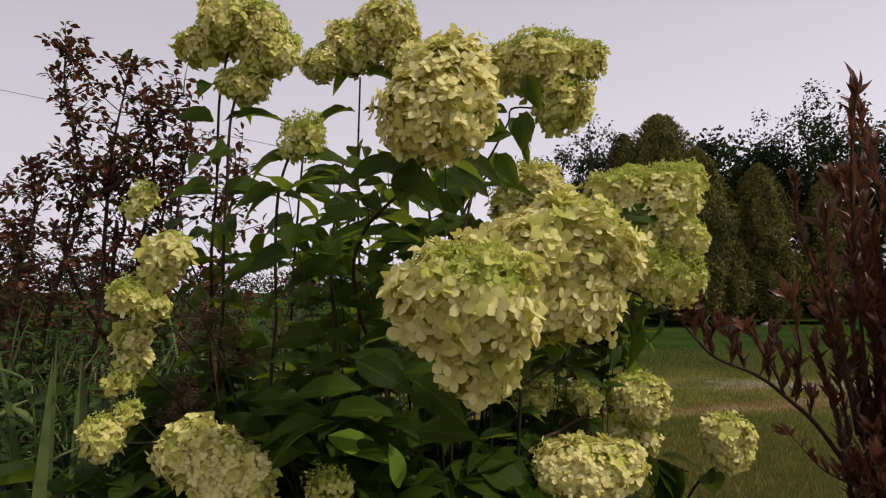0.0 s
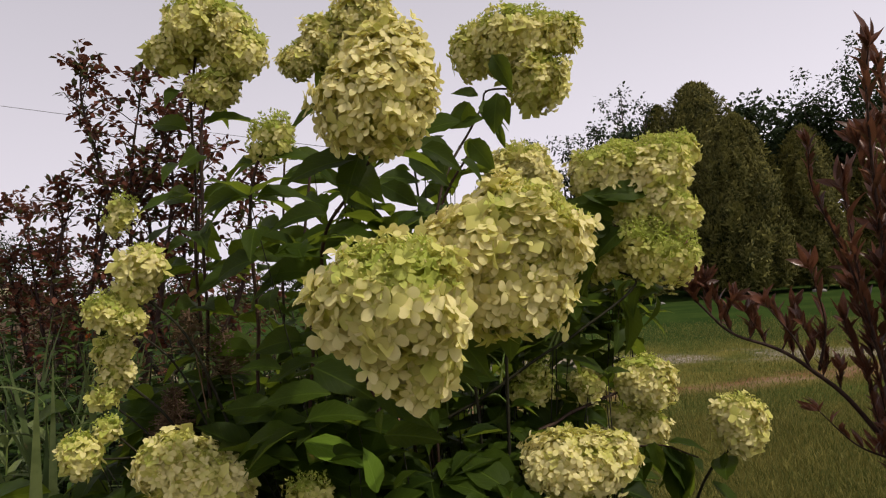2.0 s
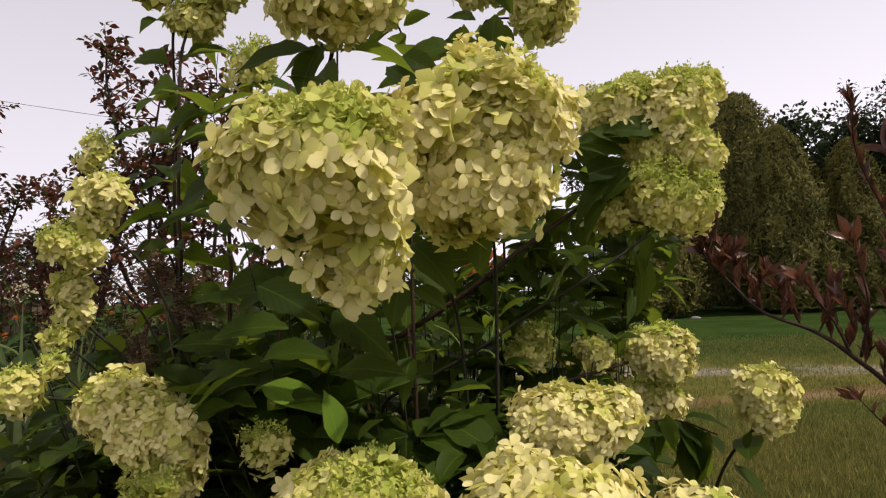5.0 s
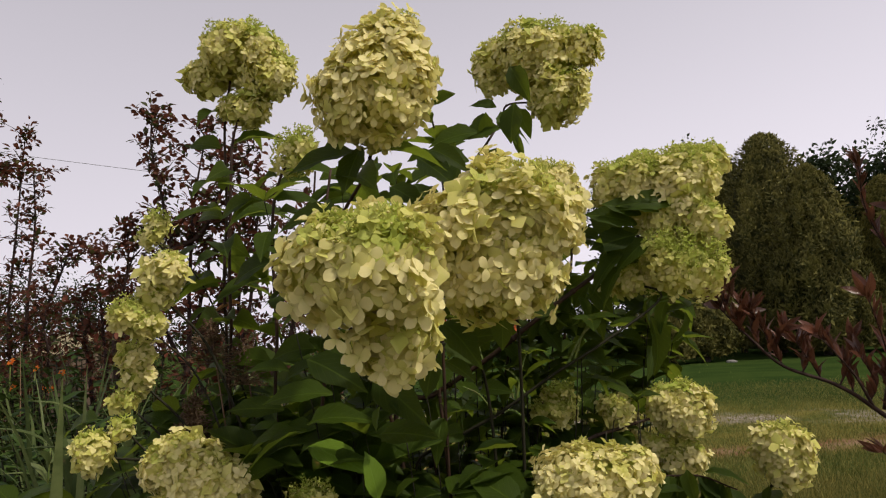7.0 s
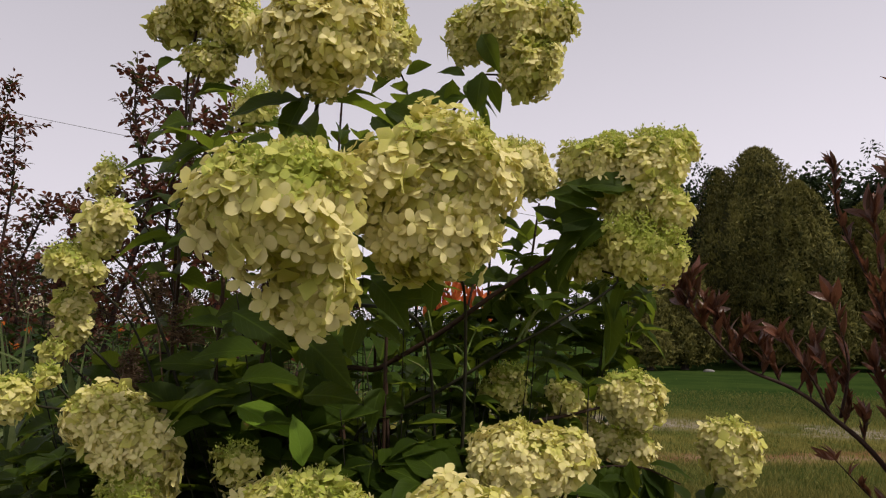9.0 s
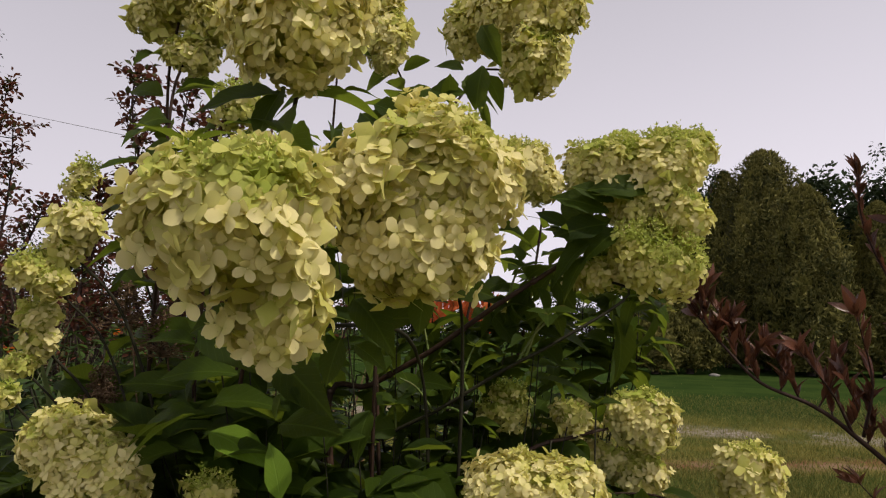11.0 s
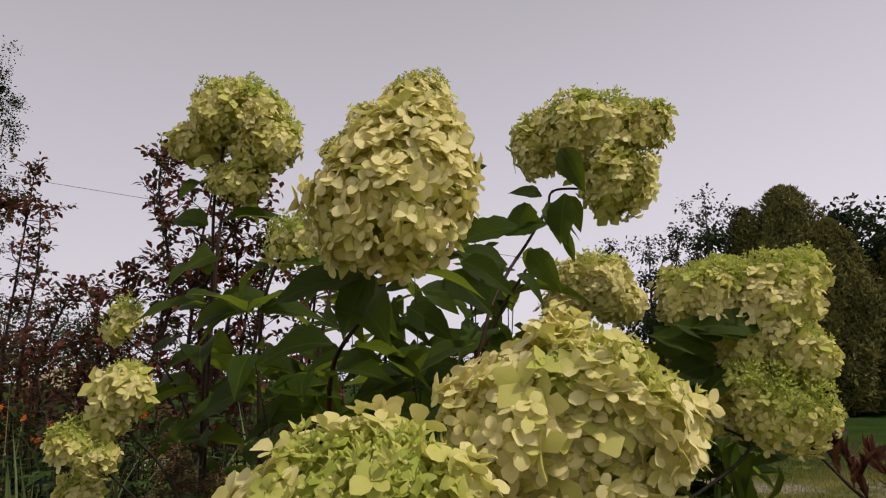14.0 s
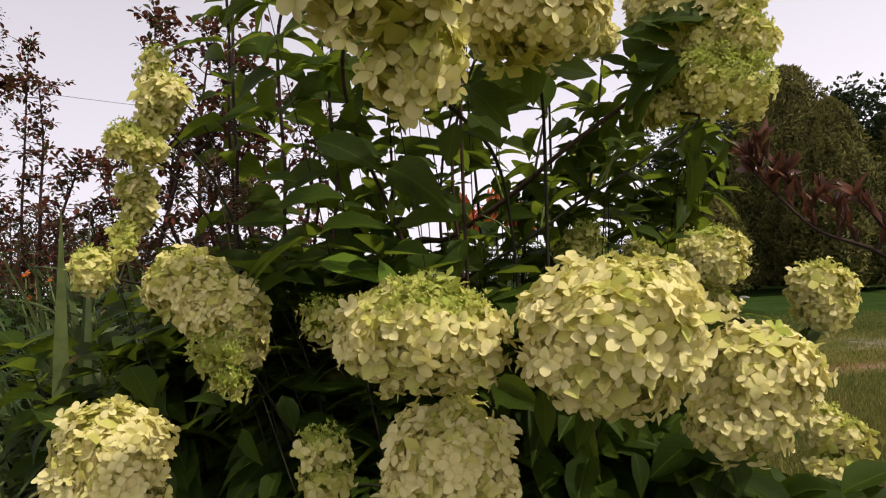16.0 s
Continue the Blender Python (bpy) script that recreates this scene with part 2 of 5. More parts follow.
class Pile:
    """Gathers many small pieces into one mesh."""

    def __init__(self):
        self.v, self.f, self.count, self.values, self.slots = [], [], 0, {}, []

    def add(self, piece, m=None, slot=0, **values):
        v, f, own = piece
        if m is not None:
            m = np.array(m)
            v = v @ m[:3, :3].T + m[:3, 3]
        self.v.append(v)
        self.f.extend([tuple(i + self.count for i in face) for face in f])
        self.slots.extend([slot] * len(f))
        for key in {*own, *values, *self.values}:
            got = own.get(key, values.get(key, 0.0))
            self.values.setdefault(key, [np.zeros(self.count)] if self.count else []).append(np.broadcast_to(np.asarray(got, float), (len(v),)))
        self.count += len(v)
        return self

    def mesh(self, name, *mats, at=(0, 0, 0), smooth=True):
        data = bpy.data.meshes.new(name)
        data.from_pydata((np.concatenate(self.v) - np.array(at)).tolist(), [], self.f)
        for key, parts in self.values.items():
            data.attributes.new(key, "FLOAT", "POINT").data.foreach_set("value", np.concatenate(parts).astype(np.float32))
        for mat in mats:
            data.materials.append(mat)
        if len(mats) > 1:
            data.polygons.foreach_set("material_index", self.slots)
        data.polygons.foreach_set("use_smooth", [smooth] * len(data.polygons))
        data.update()
        return data


def thing(name, data, m, label, category, group="", kind=""):
    ob = new(name, data)
    ob.matrix_basis = m
    PLACE[ob] = m.copy()
    return tagged(ob, label, category, group, kind)


def part(name, data, m, parent, label="", kind=""):
    ob = new(name, data)
    ob.parent = parent
    ob.matrix_basis = PLACE[parent].inverted() @ m
    PLACE[ob] = m.copy()
    return tagged(ob, label, kind=kind)


def at(p):
    return Matrix.Translation(p)


def frame_of(origin, y, z, size=(1, 1, 1)):
    """A pose whose y axis runs along y and whose z axis faces z as nearly as it can."""
    y = Vector(y).normalized()
    x = y.cross(Vector(z))
    x = x.normalized() if x.length > 1e-5 else y.orthogonal().normalized()
    z = x.cross(y)
    m = Matrix((x, y, z)).transposed().to_4x4()
    m.translation = origin
    return m @ Matrix.Diagonal((*size, 1))


def blade_piece(stations, width, fold=0.15, bend=0.25, twist=0.0, across=3, wave=0.0):
    """A leaf, blade or petal of length 1 along y: stations of (place, half width share)."""
    v, f, al, ac = [], [], [], []
    for n, (s, w) in enumerate(stations):
        for k in range(across):
            u = 2 * k / (across - 1) - 1
            x = u * w * width / 2
            z = fold * abs(u) * w * width - bend * s * s + wave * math.sin(s * 17 + u * 2) * abs(u) * width
            a = twist * s
            v.append((x * math.cos(a) - z * math.sin(a) * 0, s * (1 - 0.18 * abs(bend)), z + x * math.sin(a)))
            al.append(s), ac.append(u * w)
        if n:
            for k in range(across - 1):
                a, b = (n - 1) * across + k, n * across + k
                f.append((a, a + 1, b + 1, b))
    return np.array(v), f, {"along": np.array(al), "across": np.array(ac)}


def tube_piece(points, radii, sides=6):
    """A bent tapering tube through points."""
    pts = [Vector(p) for p in points]
    v, f = [], []
    up = Vector((0.3, 0.9, 0.2))
    for n, p in enumerate(pts):
        way = (pts[min(n + 1, len(pts) - 1)] - pts[max(n - 1, 0)]).normalized()
        a = way.cross(up).normalized()
        b = way.cross(a)
        for k in range(sides):
            t = 2 * math.pi * k / sides
            v.append(p + radii[n] * (math.cos(t) * a + math.sin(t) * b))
        if n:
            for k in range(sides):
                i, j = (n - 1) * sides + k, (n - 1) * sides + (k + 1) % sides
                f.append((i, j, j + sides, i + sides))
    f.append(tuple(range(sides))[::-1]), f.append(tuple(range((len(pts) - 1) * sides, len(pts) * sides)))
    return np.array([tuple(p) for p in v]), f, {}


def glide(points, steps=6):
    """A smooth line (Catmull-Rom) through points."""
    p = [Vector(q) for q in points]
    p = [2 * p[0] - p[1], *p, 2 * p[-1] - p[-2]]
    out = []
    for i in range(1, len(p) - 2):
        for k in range(steps):
            t = k / steps
            a, b, c, d = p[i - 1 : i + 3]
            out.append(0.5 * (2 * b + (c - a) * t + (2 * a - 5 * b + 4 * c - d) * t * t + (3 * b - a - 3 * c + d) * t**3))
    return [*out, p[-2]]


def ball_piece(detail=2):
    bm = bmesh.new()
    bmesh.ops.create_icosphere(bm, subdivisions=detail, radius=1)
    bm.verts.ensure_lookup_table()
    got = np.array([tuple(q.co) for q in bm.verts]), [tuple(q.index for q in face.verts) for face in bm.faces], {}
    bm.free()
    return got


BALL, BEAD = ball_piece(2), ball_piece(1)
rng = random.Random(11)


def jitter(amount):
    return Vector((rng.gauss(0, 1), rng.gauss(0, 1), rng.gauss(0, 1))) * amount


# ---- ground ----
def lie(x, y):
    """The height of the ground."""
    rise = max(0.0, x - 2.0) * 0.012 + max(0.0, y - 12.0) * 0.002
    return rise + 0.03 * noise.noise((x * 0.25, y * 0.25, 0.0)) * min(1.0, math.hypot(x, y) / 6)


def build_ground():
    near = [-40 + 1.0 * k for k in range(81)]
    xs = [-3000, -800, -250, -100, *near, 100, 250, 800, 3000]
    ys = [-3000, -800, -250, -100, *near, 60, 100, 250, 800, 3000]
    v = [(x, y, lie(max(-40, min(40, x)), max(-40, min(60, y)))) for y in ys for x in xs]
    w = len(xs)
    f = [(j * w + i, j * w + i + 1, (j + 1) * w + i + 1, (j + 1) * w + i) for j in range(len(ys) - 1) for i in range(w - 1)]
    p = Pile().add((np.array(v, float), f, {}))
    thing("ground", p.mesh("ground", GROUND), Matrix(), "mown lawn with dry patches and a worn dirt track", "lawn", kind="structure")
    # the planting bed: a low dark mound of soil
    v, f = [(-1.3, 2.0, 0.13)], []
    n = 48
    for ring, (s, h) in enumerate(((0.5, 0.12), (0.8, 0.09), (1.0, -0.06))):
        for k in range(n):
            a = 2 * math.pi * k / n
            r = s * (1 + 0.07 * noise.noise((math.cos(a) * 2, math.sin(a) * 2, 3)))
            v.append((-1.3 + 3.0 * r * math.cos(a), 2.0 + 2.5 * r * math.sin(a), h + 0.02 * noise.noise((k, ring, 1.5))))
    for k in range(n):
        f.append((0, 1 + k, 1 + (k + 1) % n))
        for ring in range(2):
            a, b = 1 + ring * n + k, 1 + ring * n + (k + 1) % n
            f.append((a, a + n, b + n, b))
    p = Pile().add((np.array(v, float), f, {}))
    thing("planting_bed", p.mesh("planting_bed", SOIL), Matrix(), "dark soil of the planting bed under the shrubs", "flower bed", kind="structure")


build_ground()

# ---- hydrangea ----
FOOT = Vector((0.02, 1.2, 0.1))
hydrangea = thing("hydrangea_shrub", None, at(FOOT), "hydrangea shrub with large cream and lime flower heads in the bed", "shrub")

SEPAL = [(0.0, 0.15), (0.22, 0.66), (0.55, 1.0), (0.83, 0.78), (1.0, 0.16)]
BUD_SEPAL = [(0.0, 0.3), (0.4, 1.0), (1.0, 0.12)]


FAR_SEPAL = [(0.0, 0.2), (0.32, 0.9), (0.72, 0.9), (1.0, 0.1)]
INNER_SEPAL = [(0.0, 0.3), (0.55, 1.0), (1.0, 0.15)]


def floret_piece(seed, line=SEPAL):
    """Four overlapping sepals round a bead; a sepal is 1 long."""
    r = random.Random(seed)
    p = Pile()
    turn = r.uniform(0, 90)
    for k in range(4):
        wide, tilt, bend = r.uniform(0.68, 0.92), r.uniform(-6, 38), r.choice((r.uniform(0.05, 0.55), r.uniform(-0.25, 0.3)))
        if line is BUD_SEPAL:
            wide, tilt, bend = r.uniform(0.42, 0.6), r.uniform(26, 68), r.uniform(-0.2, 0.4)
        piece = blade_piece(line, wide, r.uniform(-0.14, 0.22), bend, r.uniform(-0.3, 0.3), 3, 0.02)
        s = r.uniform(0.82, 1.12)
        m = pose(0, 0, 0.03 * (k % 2), 0, 0, turn + 90 * k + r.uniform(-12, 12)) @ pose(0, 0.03, 0, tilt, r.uniform(-26, 26), 0) @ Matrix.Diagonal((s, s, s, 1))
        p.add((piece[0], piece[1], {"along": piece[2]["along"]}), m)
    if line is SEPAL:
        p.add((BEAD[0] * 0.07 + np.array((0, 0, 0.06)), BEAD[1], {"along": 0.0}))
    return np.concatenate(p.v), p.f, {"along": np.concatenate(p.values["along"])}


FLORETS = [floret_piece(100 + k) for k in range(9)]
BUDS = [floret_piece(160 + k, BUD_SEPAL) for k in range(7)]
FAR_FLORETS = [floret_piece(130 + k, FAR_SEPAL) for k in range(9)]
INNER_FLORETS = [floret_piece(190 + k, INNER_SEPAL) for k in range(5)]
HEADS = []  # centre and size of each lobe, to keep leaves out of the heads


def floret_meshes():
    got = []
    for n, piece in enumerate(FLORETS):
        for ripe in (0.25, 0.7, 1.0):
            p = Pile().add(piece, None, ripe=ripe)
            got.append((ripe, p.mesh("floret", PETAL)))
    return got


FLORET_MESHES = floret_meshes()


def dress(lobes, tip, young, r, sepal, spread=1.0):
    """Where the florets of a head sit: pose, size and ripeness."""
    tip = Vector(tip).normalized()
    spots = []
    g = np.random.default_rng(r.randrange(10**6))
    balls = np.array(lobes).reshape(-1, 6)
    mids, arms = balls[:, :3], np.maximum(balls[:, 3:] - 0.0105, 0.5 * balls[:, 3:])

    def blend(p):
        """The lobes' joint field, 1 on the surface, and its slope."""
        d = (p[:, None] - mids) / arms
        w = np.exp(-3.4 * ((d**2).sum(2) - 1))
        return w.sum(1), (w[:, :, None] * -6.8 * d / arms).sum(1)

    for n, (x, y, z, a, b, c) in enumerate(lobes):
        count = min(int(16000 * (a * b + b * c + a * c) / 0.012), 4000)
        knots = g.normal(size=(34, 3))
        knots /= np.linalg.norm(knots, axis=1)[:, None]
        u = g.normal(size=(count, 3))
        u /= np.linalg.norm(u, axis=1)[:, None]
        # side panicles swell as rounded clusters with furrows between them
        furrow = np.minimum(1.0, np.arccos(np.clip((u @ knots.T).max(1), -1, 1)) / 0.42)
        p = mids[n] + u * arms[n]
        for _ in range(5):
            f, slope = blend(p)
            p = p - slope * ((f - 1) / np.maximum((slope**2).sum(1), 1e-9))[:, None] * np.minimum(1.0, 1 / np.maximum(f, 1e-9) ** 0.3)[:, None]
        f, slope = blend(p)
        normals = -slope / np.linalg.norm(slope, axis=1)[:, None]
        ok = np.abs(f - 1) < 0.25
        reach = min(a, b, c)
        for q, m, fur in zip(p[ok], normals[ok], furrow[ok]):
            p_, normal = Vector(q), Vector(m)
            # open underneath, where the stalks come in
            if normal.z < -0.72 and r.random() < 0.8:
                continue
            p_ = p_ + normal * (reach * (0.05 + 0.24 * noise.noise(Vector((x, y, z)) * 40 + p_ * 34) - 0.22 * fur**2) + r.uniform(-0.005, 0.005) + (r.uniform(0.0, 0.007) if r.random() < 0.15 else 0.0))
            if normal.z < 0.0:
                p_.z -= abs(r.gauss(0, 0.006)) * -normal.z
            youth = (normal.dot(tip) - (1.10 - 1.45 * young)) / 0.5 + 0.9 * noise.noise(p_ * 38)
            youth = max(0.0, min(0.8, youth + 0.5 * noise.noise(p_ * 90)))
            spots.append((p_, normal, youth))
    r.shuffle(spots)
    taken, out, cell = {}, [], 0.02
    for p, normal, youth in spots:
        gap = sepal * (0.90 - 0.36 * youth) * spread
        key = tuple(int(q // cell) for q in p)
        near = [q for i in (-1, 0, 1) for j in (-1, 0, 1) for k in (-1, 0, 1) for q in taken.get((key[0] + i, key[1] + j, key[2] + k), ())]
        if any((p - q).length < min(gap, g) for q, g in near):
            continue
        taken.setdefault(key, []).append((p, gap))
        size = sepal * (1.08 - 0.60 * youth) * r.uniform(0.8, 1.3)
        # florets overlap like shingles: each looks somewhat upward, its lower sepals standing out
        lean = normal + Vector((r.gauss(0, 0.32), r.gauss(0, 0.32), r.gauss(0, 0.32))) + Vector((0, 0, 0.34 * math.sqrt(max(0.0, 1 - normal.z**2))))
        m = frame_of(p, lean.orthogonal(), lean) @ pose(0, 0, 0, 0, 0, r.uniform(0, 360)) @ Matrix.Diagonal((size, size, size, 1))
        out.append((m, size, 1 - 0.8 * youth - 0.25 * r.random() - 0.55 * max(0.0, young - 0.35), youth))
    return out


def flower_head(lobes, tip, young, sepal=0.0097, apart=False, stem=None):
    if lobes[0][1] > 0.94:
        sepal = 0.0095
    r = random.Random(int(1e4 * (lobes[0][0] + 3 * lobes[0][1] + 7 * lobes[0][2])))
    centre = Vector(lobes[0][:3])
    HEADS.extend(lobes)
    p = Pile()
    for x, y, z, a, b, c in lobes:
        lump = np.array([1 + 0.12 * noise.noise(Vector(q) * 3 + centre * 20) for q in BALL[0]])[:, None]
        # the core's lowest ripe value paints the shadow between florets
        core = 0.66 if young < 0.75 else 0.5
        p.add((BALL[0] * lump * np.array((a, b, c)) * core + np.array((x, y, z)), BALL[1], {}), None, ripe=0.0)
    singles, open_head = [], young >= 0.75
    kinds = FAR_FLORETS if centre.y > 0.9 else FLORETS
    for m, size, ripe, youth in dress(lobes, tip, young, r, sepal, 1.2 if open_head else 1.0):
        if open_head and r.random() < 0.4:
            q = m.translation
            p.add(tube_piece([centre.lerp(q, 0.45) - Vector((0, 0, 0.012)), centre.lerp(q, 0.7), q], [0.0008, 0.0007, 0.0005], 3), None, ripe=0.1)
        if apart and youth < 0.5 and m.translation.y < centre.y - 0.018:
            singles.append((m, ripe))
        else:
            p.add(r.choice(BUDS if youth > 0.45 else kinds), m, ripe=ripe)
        if youth > 0.5:
            for _ in range(1):
                q = m.translation + Vector((r.gauss(0, 0.003), r.gauss(0, 0.003), r.gauss(0, 0.003))) + m.to_3x3().col[2].normalized() * 0.002
                p.add((BEAD[0] * r.uniform(0.0008, 0.0015) + np.array(q), BEAD[1], {}), None, ripe=r.uniform(0.2, 0.9))
    # a deeper layer of florets closes the gaps; ripe is cut to paint crevice shade
    inner = [(x, y, z, 0.86 * a, 0.86 * b, 0.86 * c) for x, y, z, a, b, c in lobes]
    for m, size, ripe, youth in [] if open_head else dress(inner, tip, young, r, sepal * (1.5 if centre.y < 0.94 else 1.9)):
        p.add(r.choice(INNER_FLORETS), m, ripe=ripe * 0.55)
    head = part("flower_head", p.mesh("flower_head", PETAL, at=centre), at(centre), hydrangea, "lime-tipped young flower head" if young > 0.6 else "cream flower head with lime tip")
    for m, ripe in singles:
        pick = min((abs(ripe - g) + 0.2 * r.random(), n) for n, (g, _) in enumerate(FLORET_MESHES))[1]
        part("floret", FLORET_MESHES[pick][1], m, head)
    if stem is False:
        return head
    low = min(lobes, key=lambda q: q[2] - q[5])
    STEM_TOPS.append((Vector((low[0], low[1] + 0.25 * low[4], low[2] - 0.3 * low[5])), young, stem))
    return head


STEM_TOPS = []
E_STEM = [(-0.06, 1.25, 0.7), (-0.149, 1.27, 1.071), (-0.085, 1.29, 1.109), (0.02, 1.29, 1.17), (0.118, 1.28, 1.238), (0.208, 1.3, 1.3), (0.311, 1.3, 1.367)]
T_STEM = [(-0.10, 1.22, 0.7), (-0.10, 1.22, 0.98), (-0.03, 1.2, 1.040), (0.06, 1.2, 1.089), (0.148, 1.21, 1.146), (0.219, 1.22, 1.187), (0.32, 1.27, 1.26)]
D_STEM = [(0.0, 1.15, 0.7), (0.0, 1.1, 1.25), (0.024, 1.1, 1.405), (0.039, 1.15, 1.475), (0.061, 1.2, 1.531), (0.082, 1.24, 1.585), (0.093, 1.27, 1.621)]
H_STEM = [(0.05, 1.2, 0.6), (0.11, 1.22, 0.97), (0.175, 1.3, 1.026), (0.233, 1.4, 1.035), (0.28, 1.45, 1.044), (0.329, 1.48, 1.05)]
flower_head([(0.066, 0.67, 1.276, 0.077, 0.062, 0.056), (0.079, 0.71, 1.217, 0.041, 0.037, 0.043)], (0.25, -0.5, 0.8), 0.45, 0.0112, apart=True)
flower_head([(0.160, 0.79, 1.319, 0.087, 0.073, 0.068), (0.160, 0.79, 1.263, 0.062, 0.050, 0.040)], (0.55, -0.25, 0.8), 0.25, apart=True)
flower_head([(0.014, 0.83, 1.494, 0.074, 0.065, 0.064), (0.030, 0.83, 1.528, 0.056, 0.050, 0.050), (0.042, 0.83, 1.557, 0.034, 0.031, 0.029)], (0.2, 0, 1), 0.15, stem=False)
flower_head([(-0.195, 1.46, 1.881, 0.071, 0.062, 0.064), (-0.277, 1.46, 1.833, 0.077, 0.065, 0.064), (-0.34, 1.43, 1.786, 0.05, 0.043, 0.043), (-0.151, 1.46, 1.787, 0.05, 0.051, 0.071)], (0.1, 0, 1), 0.5)
flower_head([(0.148, 1.27, 1.714, 0.089, 0.067, 0.053), (0.177, 1.27, 1.633, 0.06, 0.055, 0.062), (0.063, 1.27, 1.695, 0.039, 0.038, 0.05), (0.227, 1.27, 1.71, 0.034, 0.032, 0.038), (0.123, 1.27, 1.687, 0.057, 0.048, 0.047)], (0.3, 0, 1), 0.6, stem=D_STEM)
flower_head([(0.291, 1.31, 1.457, 0.076, 0.064, 0.063), (0.372, 1.31, 1.457, 0.065, 0.061, 0.073), (0.421, 1.35, 1.499, 0.035, 0.03, 0.029), (0.341, 1.31, 1.395, 0.063, 0.048, 0.038), (0.397, 1.29, 1.381, 0.044, 0.04, 0.044)], (0.3, -0.2, 1), 0.55, stem=E_STEM)
flower_head([(0.374, 1.28, 1.308, 0.064, 0.056, 0.059), (0.336, 1.28, 1.339, 0.052, 0.044, 0.043)], (0.3, -0.3, 1), 0.78, stem=False)
flower_head([(0.119, 1.45, 1.506, 0.075, 0.06, 0.054), (0.16, 1.45, 1.471, 0.047, 0.038, 0.034), (0.07, 1.45, 1.46, 0.039, 0.038, 0.049)], (0.2, 0, 1), 0.4)
flower_head([(-0.420, 1.2, 1.787, 0.093, 0.076, 0.066), (-0.356, 1.2, 1.728, 0.057, 0.048, 0.050), (-0.500, 1.2, 1.746, 0.050, 0.042, 0.032), (-0.408, 1.2, 1.670, 0.054, 0.043, 0.036)], (0.2, 0, 1), 0.6, stem=False)
flower_head([(-0.271, 1.15, 1.563, 0.042, 0.036, 0.036), (-0.277, 1.15, 1.53, 0.05, 0.031, 0.016)], (0, 0, 1), 0.9, stem=False)
flower_head([(-0.456, 1.04, 1.341, 0.043, 0.036, 0.035), (-0.467, 1.04, 1.306, 0.035, 0.028, 0.024)], (0, -0.3, 1), 0.35)
flower_head([(-0.505, 1.02, 1.272, 0.041, 0.034, 0.031), (-0.471, 1.02, 1.254, 0.035, 0.027, 0.022)], (-0.1, -0.3, 1), 0.6)
flower_head([(-0.522, 1.05, 1.201, 0.036, 0.03, 0.03), (-0.514, 1.05, 1.169, 0.028, 0.024, 0.024)], (0, -0.3, 1), 0.4)
flower_head([(-0.527, 1.03, 1.137, 0.031, 0.023, 0.017)], (0, 0, 1), 0.9)
flower_head([(-0.588, 1.17, 1.458, 0.03, 0.027, 0.03), (-0.601, 1.17, 1.431, 0.033, 0.026, 0.022)], (0, 0, 1), 0.8)
flower_head([(-0.360, 0.96, 1.053, 0.059, 0.049, 0.046), (-0.324, 0.96, 1.032, 0.055, 0.047, 0.046), (-0.289, 0.96, 1.008, 0.059, 0.051, 0.052), (-0.281, 0.96, 0.964, 0.044, 0.037, 0.035)], (-0.2, -0.4, 0.9), 0.35)
flower_head([(-0.473, 0.92, 1.076, 0.031, 0.028, 0.031)], (0, -0.2, 1), 0.6)
flower_head([(-0.46, 0.96, 1.102, 0.022, 0.016, 0.012)], (0, 0, 1), 0.7)
flower_head([(-0.17, 1.0, 1.003, 0.04, 0.029, 0.022), (-0.176, 1.0, 0.981, 0.026, 0.02, 0.017)], (0, 0, 1), 0.8)
flower_head([(0.2, 1.1, 1.009, 0.081, 0.063, 0.052), (0.253, 1.1, 1.02, 0.042, 0.036, 0.035)], (0.2, -0.2, 1), 0.2)
flower_head([(0.33, 1.5, 0.969, 0.056, 0.044, 0.037), (0.277, 1.5, 0.987, 0.041, 0.033, 0.029)], (0.2, 0, 1), 0.35)
flower_head([(0.335, 1.48, 1.072, 0.063, 0.05, 0.044), (0.348, 1.48, 1.039, 0.05, 0.038, 0.03)], (0.1, 0, 1), 0.45, stem=H_STEM)
flower_head([(0.219, 1.55, 1.033, 0.048, 0.045, 0.053), (0.178, 1.55, 1.017, 0.033, 0.032, 0.04)], (0.1, 0, 1), 0.3)
flower_head([(0.498, 1.43, 1.005, 0.052, 0.043, 0.039), (0.499, 1.43, 0.972, 0.044, 0.038, 0.039)], (0, 0, 1), 0.35)
flower_head([(0.455, 1.3, 0.813, 0.032, 0.028, 0.029), (0.489, 1.3, 0.794, 0.032, 0.027, 0.027), (0.472, 1.3, 0.746, 0.047, 0.035, 0.027)], (0.2, 0, 1), 0.4)
flower_head([(0.209, 0.79, 0.997, 0.084, 0.064, 0.052), (0.21, 0.79, 0.965, 0.069, 0.053, 0.043)], (0.1, -0.1, 1), 0.12)
flower_head([(0.046, 0.79, 1.0, 0.077, 0.058, 0.045), (0.02, 0.79, 0.98, 0.052, 0.042, 0.037), (0.079, 0.79, 0.975, 0.045, 0.037, 0.033)], (0.3, -0.3, 0.9), 0.45)
flower_head([(0.335, 0.93, 0.941, 0.056, 0.048, 0.048), (0.318, 0.93, 0.895, 0.052, 0.044, 0.043)], (0.1, -0.1, 1), 0.12)
flower_head([(-0.326, 0.8, 0.867, 0.066, 0.057, 0.057), (-0.331, 0.8, 0.818, 0.071, 0.054, 0.043)], (0.1, -0.2, 1), 0.2)
flower_head([(0.053, 0.84, 0.872, 0.066, 0.056, 0.054), (0.048, 0.84, 0.829, 0.068, 0.055, 0.049)], (0.1, -0.2, 1), 0.2)
